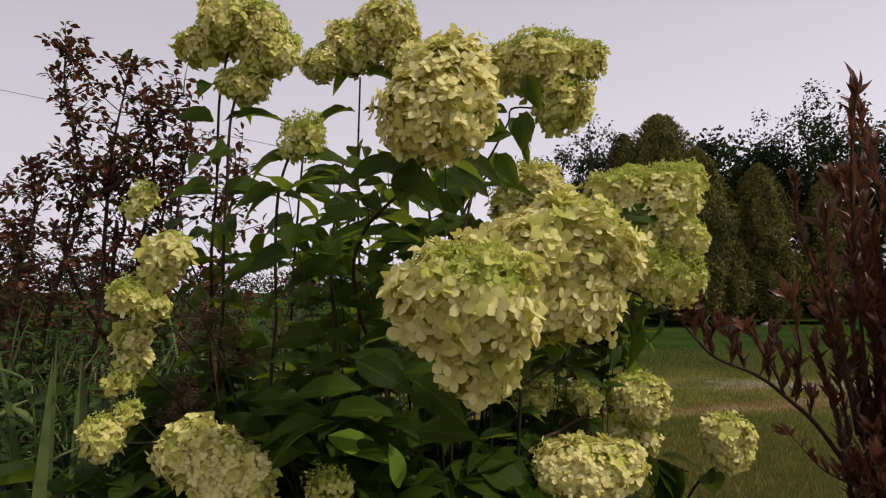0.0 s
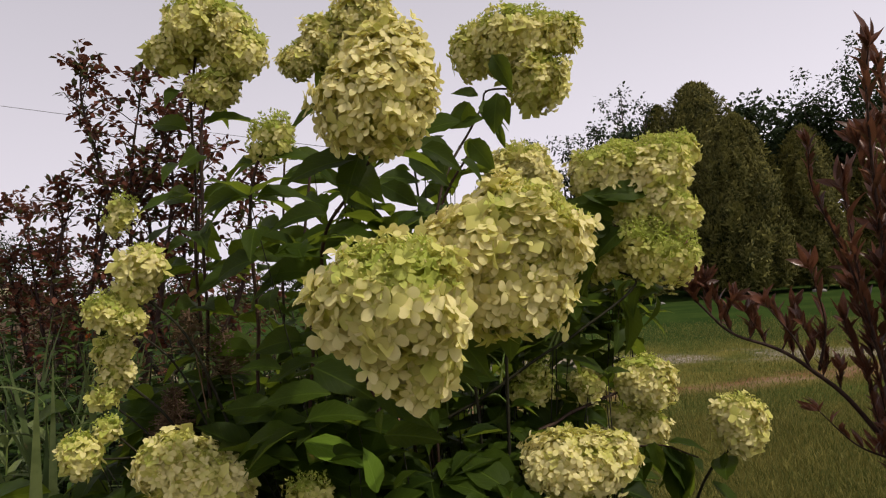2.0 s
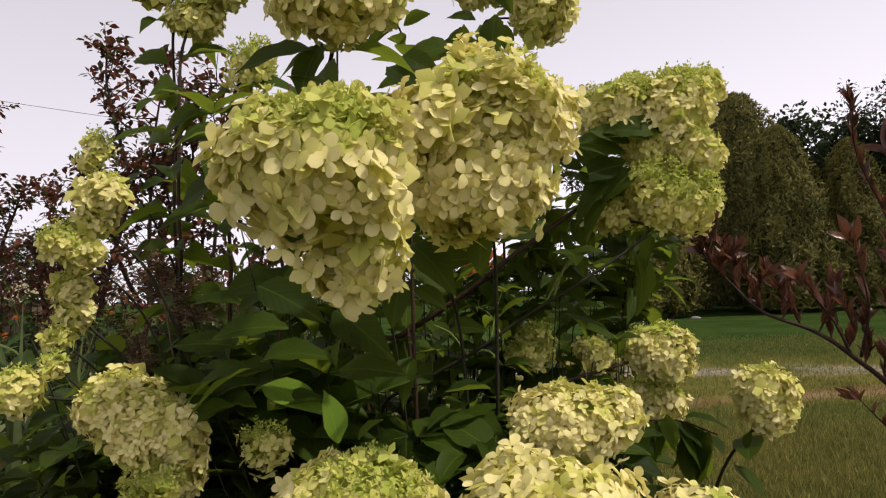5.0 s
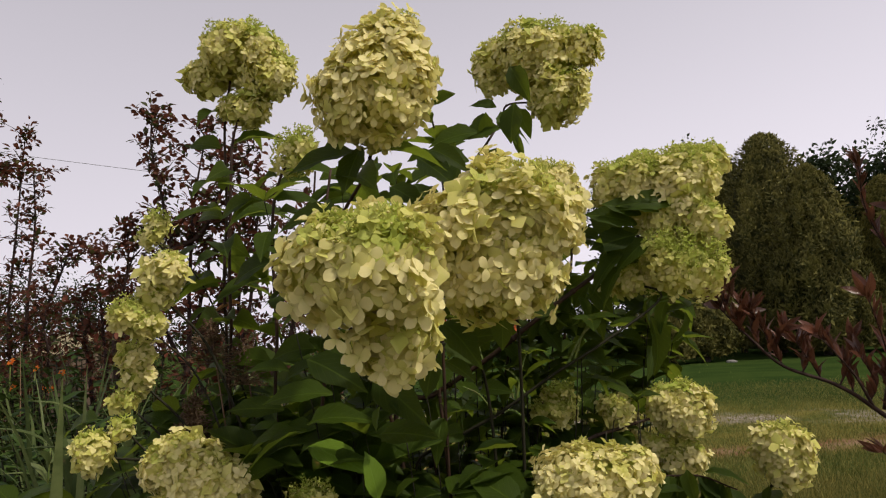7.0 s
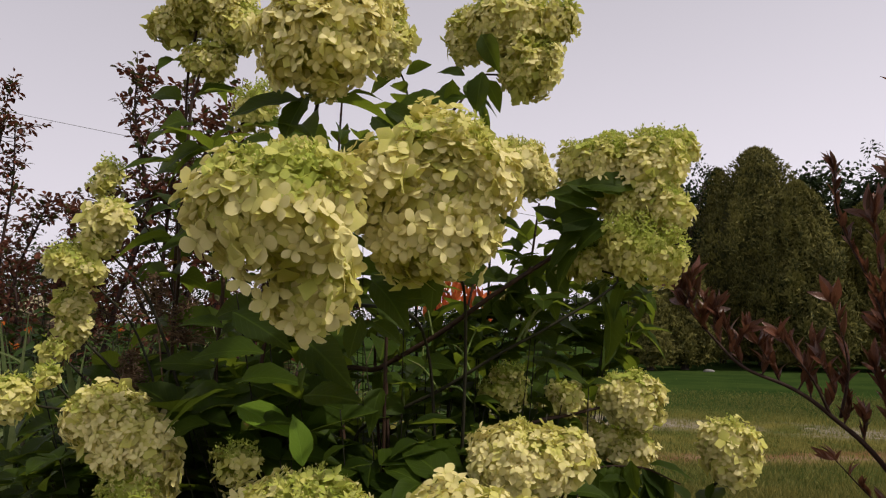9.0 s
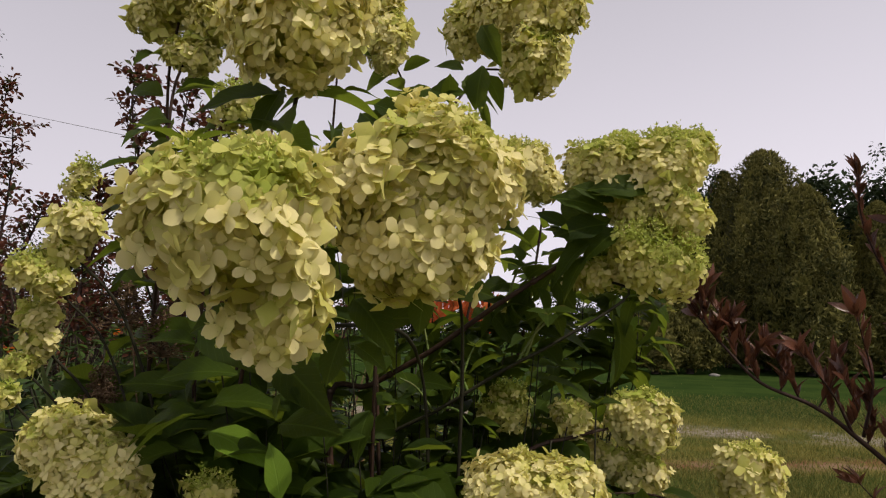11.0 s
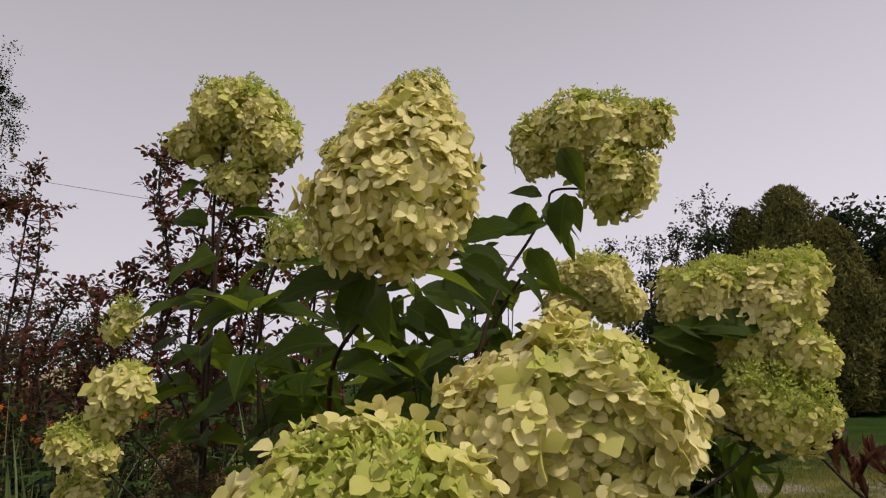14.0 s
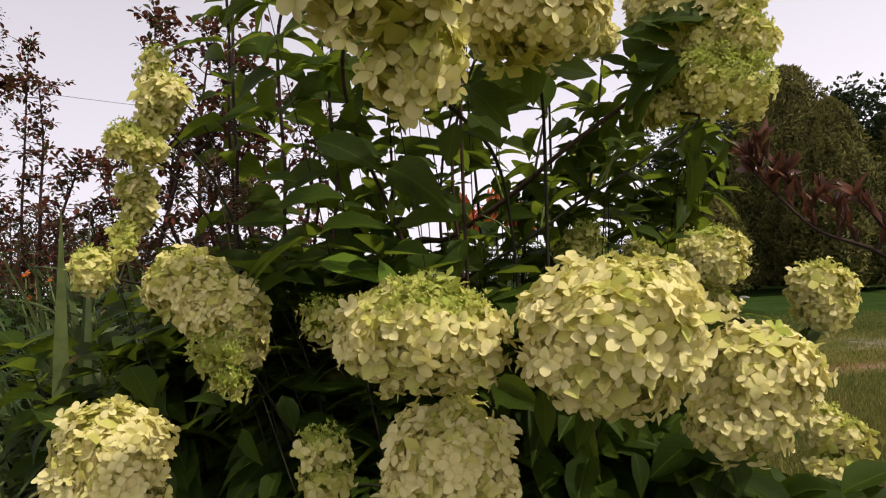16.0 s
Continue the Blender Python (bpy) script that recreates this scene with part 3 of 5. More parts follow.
flower_head([(-0.111, 0.88, 0.861, 0.032, 0.027, 0.025), (-0.108, 0.88, 0.827, 0.035, 0.028, 0.025)], (0, 0, 1), 0.75)
flower_head([(0.266, 1.32, 1.299, 0.049, 0.037, 0.03), (0.312, 1.32, 1.305, 0.028, 0.025, 0.028)], (0, 0, 1), 0.6, stem=T_STEM)
flower_head([(0.123, 1.35, 1.077, 0.049, 0.037, 0.028), (0.133, 1.35, 1.107, 0.036, 0.028, 0.024)], (0, 0, 1), 0.85)
flower_head([(0.109, 1.5, 1.248, 0.041, 0.033, 0.029)], (0, 0, 1), 0.6)
flower_head([(0.225, 1.4, 1.068, 0.03, 0.026, 0.028)], (0, 0, 1), 0.5)

flower_head([(-0.278, 0.93, 0.963, 0.042, 0.034, 0.030), (-0.266, 0.93, 0.927, 0.030, 0.024, 0.022)], (0, -0.6, 0.6), 0.9, stem=False)

# stems and leaves
LEAF_LINE = [(0.0, 0.06), (0.10, 0.42), (0.26, 0.86), (0.44, 1.0), (0.62, 0.88), (0.80, 0.54), (0.92, 0.22), (1.0, 0.02)]


def leaf_mesh(width, bend, fold, twist, mat, name="leaf", line=LEAF_LINE, across=5):
    piece = blade_piece(line, width, fold, bend, twist, across, 0.03)
    return Pile().add(piece).mesh(name, mat), piece


# finely toothed margin for the near leaves
TOOTHED = [(s, w * (1.0 if n % 2 else 0.93)) for n, (s, w) in enumerate(((0.0, 0.06), (0.07, 0.30), (0.15, 0.58), (0.23, 0.82), (0.31, 0.93), (0.40, 1.0), (0.48, 1.02), (0.57, 0.95), (0.66, 0.86), (0.74, 0.68), (0.81, 0.53), (0.88, 0.33), (0.94, 0.18), (1.0, 0.02)))]
LEAVES = [leaf_mesh(*q, LEAF, line=TOOTHED) for q in ((0.54, 0.34, 0.14, 0.25), (0.50, 0.52, 0.20, -0.3), (0.56, 0.20, 0.10, 0.12), (0.46, 0.66, 0.26, 0.4), (0.52, 0.10, 0.30, -0.15))]
FAR_LEAVES = [leaf_mesh(*q, LEAF, across=3)[1] for q in ((0.54, 0.30, 0.14, 0.25), (0.50, 0.48, 0.20, -0.3), (0.58, 0.16, 0.10, 0.12), (0.46, 0.62, 0.26, 0.4), (0.52, 0.05, 0.30, -0.15))]
YOUNG = leaf_mesh(0.5, 0.2, 0.12, 0.1, YOUNG_LEAF)
loose_leaves = []  # base, way, facing, length, shape


def crosses(q, gap=0.022):
    """Whether a point hangs before one of the two leaning stems."""
    if not 0.9 < q.y < 1.27:
        return False
    s = 1.08 / (q.y - 0.2)
    x, z = 0.29 + (q.x - 0.29) * s, 1.2 + (q.z - 1.2) * s
    for line in (E_STEM[1:], T_STEM[1:]):
        for a, b in zip(line, line[1:]):
            u = max(0.0, min(1.0, ((x - a[0]) * (b[0] - a[0]) + (z - a[2]) * (b[2] - a[2])) / ((b[0] - a[0]) ** 2 + (b[2] - a[2]) ** 2)))
            if math.hypot(x - a[0] - u * (b[0] - a[0]), z - a[2] - u * (b[2] - a[2])) < gap:
                return True
    return False


def clear(base, tip):
    for q in (base, base.lerp(tip, 0.5), tip):
        if crosses(q) and rng.random() < 0.85:
            return False
        if q.y < 0.66 or (q.x > 0.2 and 0.845 < q.z < 1.12 and 1.0 < q.y < 1.25 and not (q.x < 0.32 and q.z < 0.95)) or (q.x < -0.36 and q.z > 1.04 and q.y < 1.12) or any(((q.x - x) / (a + 0.004)) ** 2 + ((q.y - y) / (b + 0.004)) ** 2 + ((q.z - z) / (c + 0.004)) ** 2 < 1 for x, y, z, a, b, c in HEADS):
            return False
        if q.y < 1.0 and abs(q.x + 0.12) < 0.12 and abs(q.z - 1.03) < 0.06:
            return False
        if q.y < 1.0 and -0.30 < q.x < -0.02 and 0.80 < q.z < 1.02:
            return False
        # the heads stand out from the foliage: nothing hangs before them
        if any(y - (0.30 if y < 1.2 else 0.11) < q.y < y and ((q.x - x) / a) ** 2 + ((q.z - z) / c) ** 2 < 0.9 for x, y, z, a, b, c in HEADS):
            return False
    return True


def leafed(line, start, step, size, r, droop=0.35, odds=1.0):
    """Opposite pairs of leaves up a stem."""
    run, due, turn = 0.0, start, r.uniform(0, 180)
    for a, b in zip(line, line[1:]):
        way = (b - a).normalized()
        run += (b - a).length
        if run < due:
            continue
        due = run + step * r.uniform(0.7, 1.25)
        turn += 90 + r.uniform(-20, 20)
        side = way.orthogonal().normalized()
        side.rotate(Matrix.Rotation(radians(turn), 3, way))
        for s in (side, -side):
            if r.random() > odds:
                continue
            out = (s + way * r.uniform(0.1, 0.6) + Vector((0, 0, -droop * r.uniform(0.1, 1.3)))).normalized()
            length = size * r.uniform(0.75, 1.25)
            base = b + out * 0.012
            length *= max(0.62, min(1.0, (base.y - 0.15) / 0.95))
            if clear(base, base + out * length):
                loose_leaves.append((base, out, way * 0.7 + Vector((r.gauss(0, 0.35), -0.25 - max(0, base.z - 1.1) * 2.5, 0.35 + r.gauss(0, 0.25))), length, r.randrange(5)))


def stem_part(line, thick, thin, mat=None):
    n = len(line)
    radii = [thick + (thin - thick) * k / (n - 1) for k in range(n)]
    p = Pile().add(tube_piece(line, radii, 4 if mat is SHADED_SHOOT else 6))
    for k in range(6, n - 2, 7) if mat is not SHADED_SHOOT else ():
        p.add((BEAD[0] * radii[k] * 1.45 + np.array(line[k]), BEAD[1], {}))
    part("stem", p.mesh("stem", mat or STEM, at=line[0]), at(line[0]), hydrangea)


def build_stems():
    r = random.Random(5)
    for top, young, given in STEM_TOPS:
        foot = FOOT + Vector((top.x * 0.35 + r.uniform(-0.06, 0.06), (top.y - 1.2) * 0.25 + r.uniform(-0.05, 0.08), -0.02))
        if given:
            line = glide([foot, *given, top])
            leafed(line, 0.28, 0.058, 0.072 if top.x < 0.05 else 0.054, r, 0.5, 0.85)
        else:
            neck = Vector((0.85 * top.x, top.y + 0.06, top.z - 0.13))
            if top.y < 0.85 and top.z > 1.05:
                neck = Vector((0.7 * top.x, 1.12, top.z - 0.05))
            elif top.y < 0.95:
                neck = Vector((0.85 * top.x, top.y + 0.16, top.z - 0.08))
            knee = foot.lerp(neck, 0.6) + Vector((0, 0.05, 0.0))
            line = glide([foot, knee, neck, top], 9)
            leafed(line, 0.24 * top.z, 0.052, 0.072 if young < 0.6 else 0.06, r, 0.35, 0.6 if top.y < 0.8 and top.z > 1.1 else 1.0)
        thick = 0.0056 if given is E_STEM else 0.0034 if given is T_STEM else 0.0040 if young < 0.6 else 0.003
        stem_part(line, thick, 0.55 * thick, None if given and given is not T_STEM else SHADED_SHOOT)
    # shoots that bear leaves alone: how many, the span of their tips, where leaves begin, leaf size
    for count, (x0, x1), (y0, y1), (z0, z1), start, size in (
        (80, (-0.62, 0.30), (1.06, 1.55), (0.55, 1.08), 0.22, 0.086),
        (44, (-0.34, -0.08), (0.99, 1.12), (0.84, 1.09), 0.30, 0.100),
        (40, (-0.12, 0.16), (1.02, 1.14), (0.70, 1.00), 0.25, 0.086),
        (34, (-0.16, 0.18), (1.00, 1.07), (0.70, 1.00), 0.40, 0.088),
        (26, (-0.10, 0.32), (1.34, 1.55), (0.80, 1.10), 0.24, 0.060),
        (14, (-0.06, 0.20), (1.32, 1.44), (1.04, 1.26), 0.70, 0.074),
        (14, (0.14, 0.34), (1.58, 1.68), (1.12, 1.34), 0.80, 0.080),
        (20, (0.08, 0.36), (1.00, 1.12), (0.66, 0.86), 0.30, 0.080),
        (30, (-0.70, -0.10), (1.45, 1.70), (0.85, 1.13), 0.30, 0.086),
        (30, (-0.75, -0.22), (1.00, 1.35), (0.64, 1.00), 0.20, 0.086),
        (34, (-0.62, -0.24), (1.20, 1.40), (0.90, 1.12), 0.30, 0.086),
        (6, (-0.42, -0.10), (1.16, 1.45), (1.12, 1.30), 0.30, 0.080),
        (8, (-0.30, 0.02), (1.26, 1.55), (1.44, 1.60), 0.78, 0.080),
        (4, (-0.24, 0.0), (0.96, 1.08), (1.28, 1.43), 0.80, 0.085),
        (26, (-0.85, -0.45), (1.05, 1.28), (0.50, 0.96), 0.15, 0.090),
        (20, (-0.62, -0.30), (1.13, 1.30), (0.86, 1.08), 0.25, 0.086),
        (60, (-0.30, 0.30), (1.10, 1.24), (0.60, 1.02), 0.30, 0.058),
        (14, (0.02, 0.30), (0.97, 1.10), (0.42, 0.68), 0.10, 0.072),
        (30, (-0.06, 0.22), (1.05, 1.25), (0.74, 0.97), 0.22, 0.072),
        (26, (0.10, 0.42), (1.02, 1.50), (0.30, 0.62), 0.15, 0.070),
        (38, (0.22, 0.44), (1.00, 1.30), (0.62, 0.82), 0.30, 0.078),
    ):
        for n in range(count):
            top = Vector((r.uniform(x0, x1), r.uniform(y0, y1), r.uniform(z0, z1)))
            foot = FOOT + Vector((top.x * 0.45, (top.y - 1.2) * 0.3, -0.02))
            line = glide([foot, foot.lerp(top, 0.35) + Vector((r.gauss(0, 0.025), 0.03, 0.03)), foot.lerp(top, 0.7) + Vector((r.gauss(0, 0.02), r.gauss(0, 0.015), 0.03)), top], 8)
            stem_part(line, 0.0018, 0.0010, SHADED_SHOOT)
            leafed(line, start * top.z + 0.1 * start * r.random(), 0.042, size, r, 0.55)
            tuft(line[-1], r, size)
    # short side twigs of the two leaning stems
    for n in range(44):
        stem = r.choice((E_STEM, T_STEM))
        k = r.choice((2, 3, 4, 5))
        twig = Vector(stem[k]).lerp(Vector(stem[min(k + 1, len(stem) - 1)]), r.random())
        top = twig + Vector((r.uniform(-0.05, 0.05), r.uniform(-0.06, 0.08), r.uniform(-0.04, 0.09)))
        if not clear(twig.lerp(top, 0.6), top):
            continue
        line = glide([twig, twig.lerp(top, 0.5) + Vector((0, 0, 0.01)), top], 6)
        stem_part(line, 0.0022, 0.0012, GREEN_STEM)
        leafed(line, 0.02, 0.03, 0.050, r, 0.45)
        tuft(line[-1], r, 0.050)


def tall_stem(points, start, step, size, seed, thick=0.0036):
    """An upright stem with crosswise pairs of broad arching leaves, standing against the sky."""
    r = random.Random(seed)
    line = glide(points, 10)
    stem_part(line, thick, 0.6 * thick)
    run, due, turn = 0.0, start, r.uniform(10, 40)
    for a, b in zip(line, line[1:]):
        way = (b - a).normalized()
        run += (b - a).length
        if run < due:
            continue
        due = run + step * r.uniform(0.8, 1.25)
        turn += 90 + r.uniform(-22, 22)
        for s in (0, 180):
            if r.random() < 0.08:
                continue
            q = radians(turn + s + r.uniform(-15, 15))
            out = (Vector((math.cos(q), math.sin(q), r.uniform(0.0, 0.55)))).normalized()
            length = size * r.uniform(0.75, 1.2)
            base = b + out * 0.010
            if any(((e.x - x) / l) ** 2 + ((e.y - y) / w) ** 2 + ((e.z - z) / h) ** 2 < 0.9 for e in (base, base + out * 0.6 * length) for x, y, z, l, w, h in HEADS):
                continue
            if crosses(base.lerp(base + out * length, 0.5)) or crosses(base + out * length):
                continue
            face = Vector((r.gauss(0, 0.35), r.gauss(-0.55, 0.4), 0.8))
            part("leaf", r.choice((LEAVES[0], LEAVES[1], LEAVES[3], LEAVES[3]))[0], frame_of(base, out, face, (length,) * 3), hydrangea)


def tuft(crown, r, size):
    """The four top leaves of a shoot."""
    for k in range(4):
        a = radians(90 * k + r.uniform(-20, 20))
        out = Vector((math.cos(a), math.sin(a), r.uniform(-0.1, 0.7))).normalized()
        length = size * r.uniform(0.65, 1.1)
        if clear(crown, crown + out * length):
            loose_leaves.append((crown, out, Vector((0, -0.4, 1)), length, r.randrange(5)))


def key_leaf(base, tip, width, young=False):
    """A leaf of its own place; width as a share of its length."""
    base, tip = Vector(base), Vector(tip)
    way = tip - base
    size = min(way.length * 1.06, 0.110 * max(0.6, min(1.0, (base.y - 0.15) / 0.9)))
    face = Vector((0.5 * math.sin(base.x * 90), -0.4 - max(0, base.z - 1.05) * 3, 0.9))
    mesh = YOUNG[0] if young else LEAVES[int(1e3 * abs(base.x)) % 3][0]
    part("leaf", mesh, frame_of(base, way + Vector((0, 0, 0.10 * way.length)), face, (size * min(width, 0.62) / 0.56, size, size)), hydrangea, "fresh light green leaf" if young else "")


def drooping_spray(points, count, seed):
    """A leafy side branch whose broad leaves hang."""
    r = random.Random(seed)
    line = glide(points, 6)
    stem_part(line, 0.0026, 0.0014)
    for n in range(count):
        base = line[int((0.25 + 0.75 * n / count) * (len(line) - 1))]
        tip = base + Vector((r.uniform(-0.05, 0.05), r.uniform(-0.05, 0.02), r.uniform(-0.085, -0.01)))
        key_leaf(base, tip, r.uniform(0.5, 0.62))


build_stems()
tall_stem([(-0.05, 1.25, 0.3), (-0.45, 1.27, 0.95), (-0.492, 1.25, 1.28), (-0.482, 1.24, 1.48), (-0.465, 1.21, 1.64), (-0.445, 1.2, 1.73)], 0.86, 0.060, 0.100, 1)
tall_stem([(-0.05, 1.2, 0.3), (-0.42, 1.22, 0.95), (-0.437, 1.19, 1.28), (-0.430, 1.18, 1.48), (-0.425, 1.18, 1.60), (-0.412, 1.2, 1.675)], 0.86, 0.060, 0.100, 2)
tall_stem([(-0.02, 1.15, 0.3), (-0.31, 1.18, 0.95), (-0.322, 1.16, 1.25), (-0.316, 1.14, 1.42), (-0.30, 1.14, 1.50), (-0.275, 1.15, 1.55)], 0.86, 0.060, 0.100, 3)
tall_stem([(0.0, 1.12, 0.3), (-0.20, 1.12, 0.95), (-0.196, 1.10, 1.2), (-0.203, 1.10, 1.34), (-0.190, 1.12, 1.50)], 0.86, 0.060, 0.100, 4)
tall_stem([(0.0, 1.3, 0.3), (-0.22, 1.4, 0.95), (-0.25, 1.44, 1.3), (-0.26, 1.45, 1.55), (-0.26, 1.46, 1.76)], 0.86, 0.060, 0.100, 5)
tall_stem([(0.0, 1.15, 0.3), (-0.11, 1.2, 1.0), (-0.150, 1.07, 1.26), (-0.120, 0.99, 1.36), (-0.03, 0.90, 1.42), (0.008, 0.85, 1.46)], 0.86, 0.060, 0.100, 6)
tall_stem([(0.0, 1.25, 0.3), (-0.05, 1.25, 1.0), (-0.06, 1.25, 1.25), (0.0, 1.24, 1.42), (0.05, 1.24, 1.50)], 0.86, 0.060, 0.100, 7)
tall_stem([(0.0, 1.35, 0.3), (-0.12, 1.38, 1.0), (-0.13, 1.40, 1.25), (-0.09, 1.42, 1.42)], 0.86, 0.060, 0.100, 8)
tall_stem([(0.0, 1.3, 0.3), (-0.36, 1.36, 0.95), (-0.38, 1.38, 1.25), (-0.37, 1.38, 1.45), (-0.36, 1.38, 1.58)], 0.86, 0.060, 0.100, 9)
tall_stem([(0.02, 1.4, 0.3), (0.10, 1.42, 1.0), (0.14, 1.43, 1.2), (0.16, 1.43, 1.32), (0.175, 1.42, 1.42)], 0.98, 0.046, 0.080, 12)
tall_stem([(0.0, 1.3, 0.3), (0.02, 1.36, 1.0), (0.05, 1.38, 1.22), (0.08, 1.42, 1.38)], 0.86, 0.060, 0.100, 10)
drooping_spray([(0.10, 1.30, 0.70), (0.24, 1.38, 0.92), (0.34, 1.40, 0.955), (0.415, 1.39, 0.935)], 22, 7)
key_leaf((-0.168, 0.99, 1.07), (-0.076, 0.968, 1.044), 0.5, True)
key_leaf((-0.061, 0.98, 1.003), (-0.061, 0.962, 1.064), 0.6, True)
key_leaf((-0.015, 0.86, 1.444), (-0.033, 0.833, 1.387), 0.8)
key_leaf((-0.04, 0.99, 1.005), (-0.015, 0.981, 1.035), 0.7)
key_leaf((0.082, 1.2, 1.593), (0.047, 1.178, 1.604), 0.6)
key_leaf((0.09, 1.2, 1.584), (0.116, 1.178, 1.53), 0.6)
key_leaf((0.075, 1.2, 1.57), (0.02, 1.209, 1.571), 0.6)
key_leaf((0.054, 1.18, 1.547), (-0.02, 1.144, 1.536), 0.45)
key_leaf((0.042, 1.15, 1.491), (-0.008, 1.105, 1.505), 0.5)
key_leaf((0.107, 1.2, 1.553), (0.119, 1.222, 1.5), 0.25)
key_leaf((0.061, 1.2, 1.519), (0.097, 1.178, 1.47), 0.6)
key_leaf((0.046, 1.1, 1.479), (0.034, 1.055, 1.444), 0.5)
key_leaf((0.292, 1.27, 1.381), (0.223, 1.23, 1.408), 0.5)
key_leaf((0.288, 1.27, 1.364), (0.223, 1.23, 1.343), 0.55)
key_leaf((0.268, 1.27, 1.339), (0.211, 1.23, 1.294), 0.5)
key_leaf((0.3, 1.27, 1.397), (0.254, 1.23, 1.419), 0.55)
key_leaf((0.26, 1.27, 1.314), (0.223, 1.23, 1.267), 0.5)
key_leaf((0.307, 1.27, 1.355), (0.262, 1.23, 1.318), 0.55)
key_leaf((0.328, 1.26, 1.397), (0.269, 1.224, 1.416), 0.42)
key_leaf((0.265, 1.305, 1.367), (0.211, 1.315, 1.424), 0.6)
key_leaf((0.294, 1.305, 1.379), (0.239, 1.315, 1.346), 0.6)
key_leaf((0.351, 1.275, 1.41), (0.277, 1.225, 1.418), 0.45)
key_leaf((0.271, 1.305, 1.349), (0.302, 1.315, 1.263), 0.55)
key_leaf((0.299, 1.305, 1.23), (0.335, 1.315, 1.124), 0.42)
key_leaf((0.207, 1.305, 1.294), (0.164, 1.315, 1.253), 0.55)
key_leaf((0.204, 1.305, 1.289), (0.24, 1.315, 1.238), 0.6)
key_leaf((0.227, 1.305, 1.312), (0.277, 1.315, 1.297), 0.5)
key_leaf((0.171, 1.305, 1.267), (0.131, 1.315, 1.21), 0.5)
key_leaf((0.283, 1.305, 1.356), (0.33, 1.315, 1.314), 0.5)
key_leaf((0.12, 1.305, 1.235), (0.085, 1.315, 1.192), 0.5)
key_leaf((0.109, 1.305, 1.231), (0.154, 1.315, 1.179), 0.55)
key_leaf((0.248, 1.305, 1.334), (0.217, 1.315, 1.373), 0.55)
key_leaf((0.035, 1.305, 1.182), (-0.001, 1.315, 1.145), 0.5)
key_leaf((0.046, 1.305, 1.189), (0.102, 1.315, 1.152), 0.55)
key_leaf((0.079, 0.85, 1.226), (0.127, 0.818, 1.197), 0.7)
key_leaf((0.072, 0.84, 1.19), (0.066, 0.822, 1.15), 0.55)
key_leaf((0.081, 0.85, 1.184), (0.115, 0.841, 1.168), 0.8)
key_leaf((-0.019, 0.9, 1.132), (-0.029, 0.891, 1.105), 0.5)
key_leaf((0.002, 0.88, 1.14), (0.016, 0.871, 1.125), 0.4)
key_leaf((-0.191, 0.98, 1.174), (-0.248, 0.953, 1.191), 0.45)
key_leaf((-0.205, 0.99, 1.158), (-0.148, 0.972, 1.194), 0.5)
key_leaf((-0.2, 0.98, 1.121), (-0.266, 0.944, 1.127), 0.5)
key_leaf((-0.173, 0.97, 1.093), (-0.27, 0.938, 1.08), 0.5)
key_leaf((-0.157, 0.97, 1.101), (-0.074, 0.952, 1.134), 0.45)
key_leaf((-0.196, 0.97, 1.048), (-0.264, 0.948, 1.032), 0.45)
key_leaf((-0.142, 0.98, 1.043), (-0.087, 0.966, 1.076), 0.5)
key_leaf((0.025, 1.0, 1.472), (0.078, 0.978, 1.447), 0.5)
key_leaf((0.008, 1.0, 1.462), (0.062, 0.964, 1.415), 0.45)
key_leaf((-0.036, 1.0, 1.426), (0.015, 0.973, 1.391), 0.5)
key_leaf((-0.088, 0.85, 1.192), (-0.009, 0.828, 1.159), 0.5)
key_leaf((-0.007, 0.8, 1.261), (-0.031, 0.778, 1.265), 0.7)
key_leaf((-0.038, 0.9, 1.177), (-0.103, 0.878, 1.211), 0.5)
key_leaf((-0.025, 0.9, 1.163), (0.037, 0.855, 1.133), 0.6)
key_leaf((0.011, 0.95, 1.167), (-0.032, 0.918, 1.182), 0.5)
key_leaf((-0.021, 0.9, 1.099), (0.056, 0.864, 1.103), 0.5)
key_leaf((0.069, 0.9, 1.214), (0.103, 0.882, 1.18), 0.6)
key_leaf((-0.108, 0.95, 1.143), (-0.221, 0.905, 1.151), 0.4)
key_leaf((-0.148, 0.95, 1.097), (-0.232, 0.905, 1.076), 0.4)
key_leaf((-0.434, 0.95, 0.945), (-0.421, 0.928, 0.985), 0.5)
key_leaf((-0.527, 0.95, 0.843), (-0.583, 0.918, 0.887), 0.55)
key_leaf((-0.415, 0.92, 0.941), (-0.356, 0.889, 0.911), 0.6)
key_leaf((-0.25, 0.9, 0.897), (-0.289, 0.878, 0.921), 0.5)
key_leaf((-0.227, 0.9, 0.871), (-0.204, 0.878, 0.839), 0.5)
key_leaf((-0.326, 0.92, 0.863), (-0.261, 0.893, 0.898), 0.5)
key_leaf((0.142, 0.85, 0.931), (0.149, 0.828, 0.889), 0.45)
key_leaf((0.218, 0.9, 0.863), (0.232, 0.878, 0.834), 0.5)
key_leaf((-0.204, 0.95, 0.902), (-0.175, 0.928, 0.866), 0.5)
key_leaf((0.336, 1.35, 0.974), (0.34, 1.328, 0.927), 0.5)
key_leaf((0.355, 1.4, 0.947), (0.399, 1.355, 0.887), 0.45)
key_leaf((0.333, 1.35, 0.939), (0.291, 1.328, 0.952), 0.5)
key_leaf((0.364, 1.4, 0.961), (0.43, 1.378, 0.961), 0.45)
key_leaf((0.468, 1.42, 0.935), (0.455, 1.402, 0.912), 0.5)
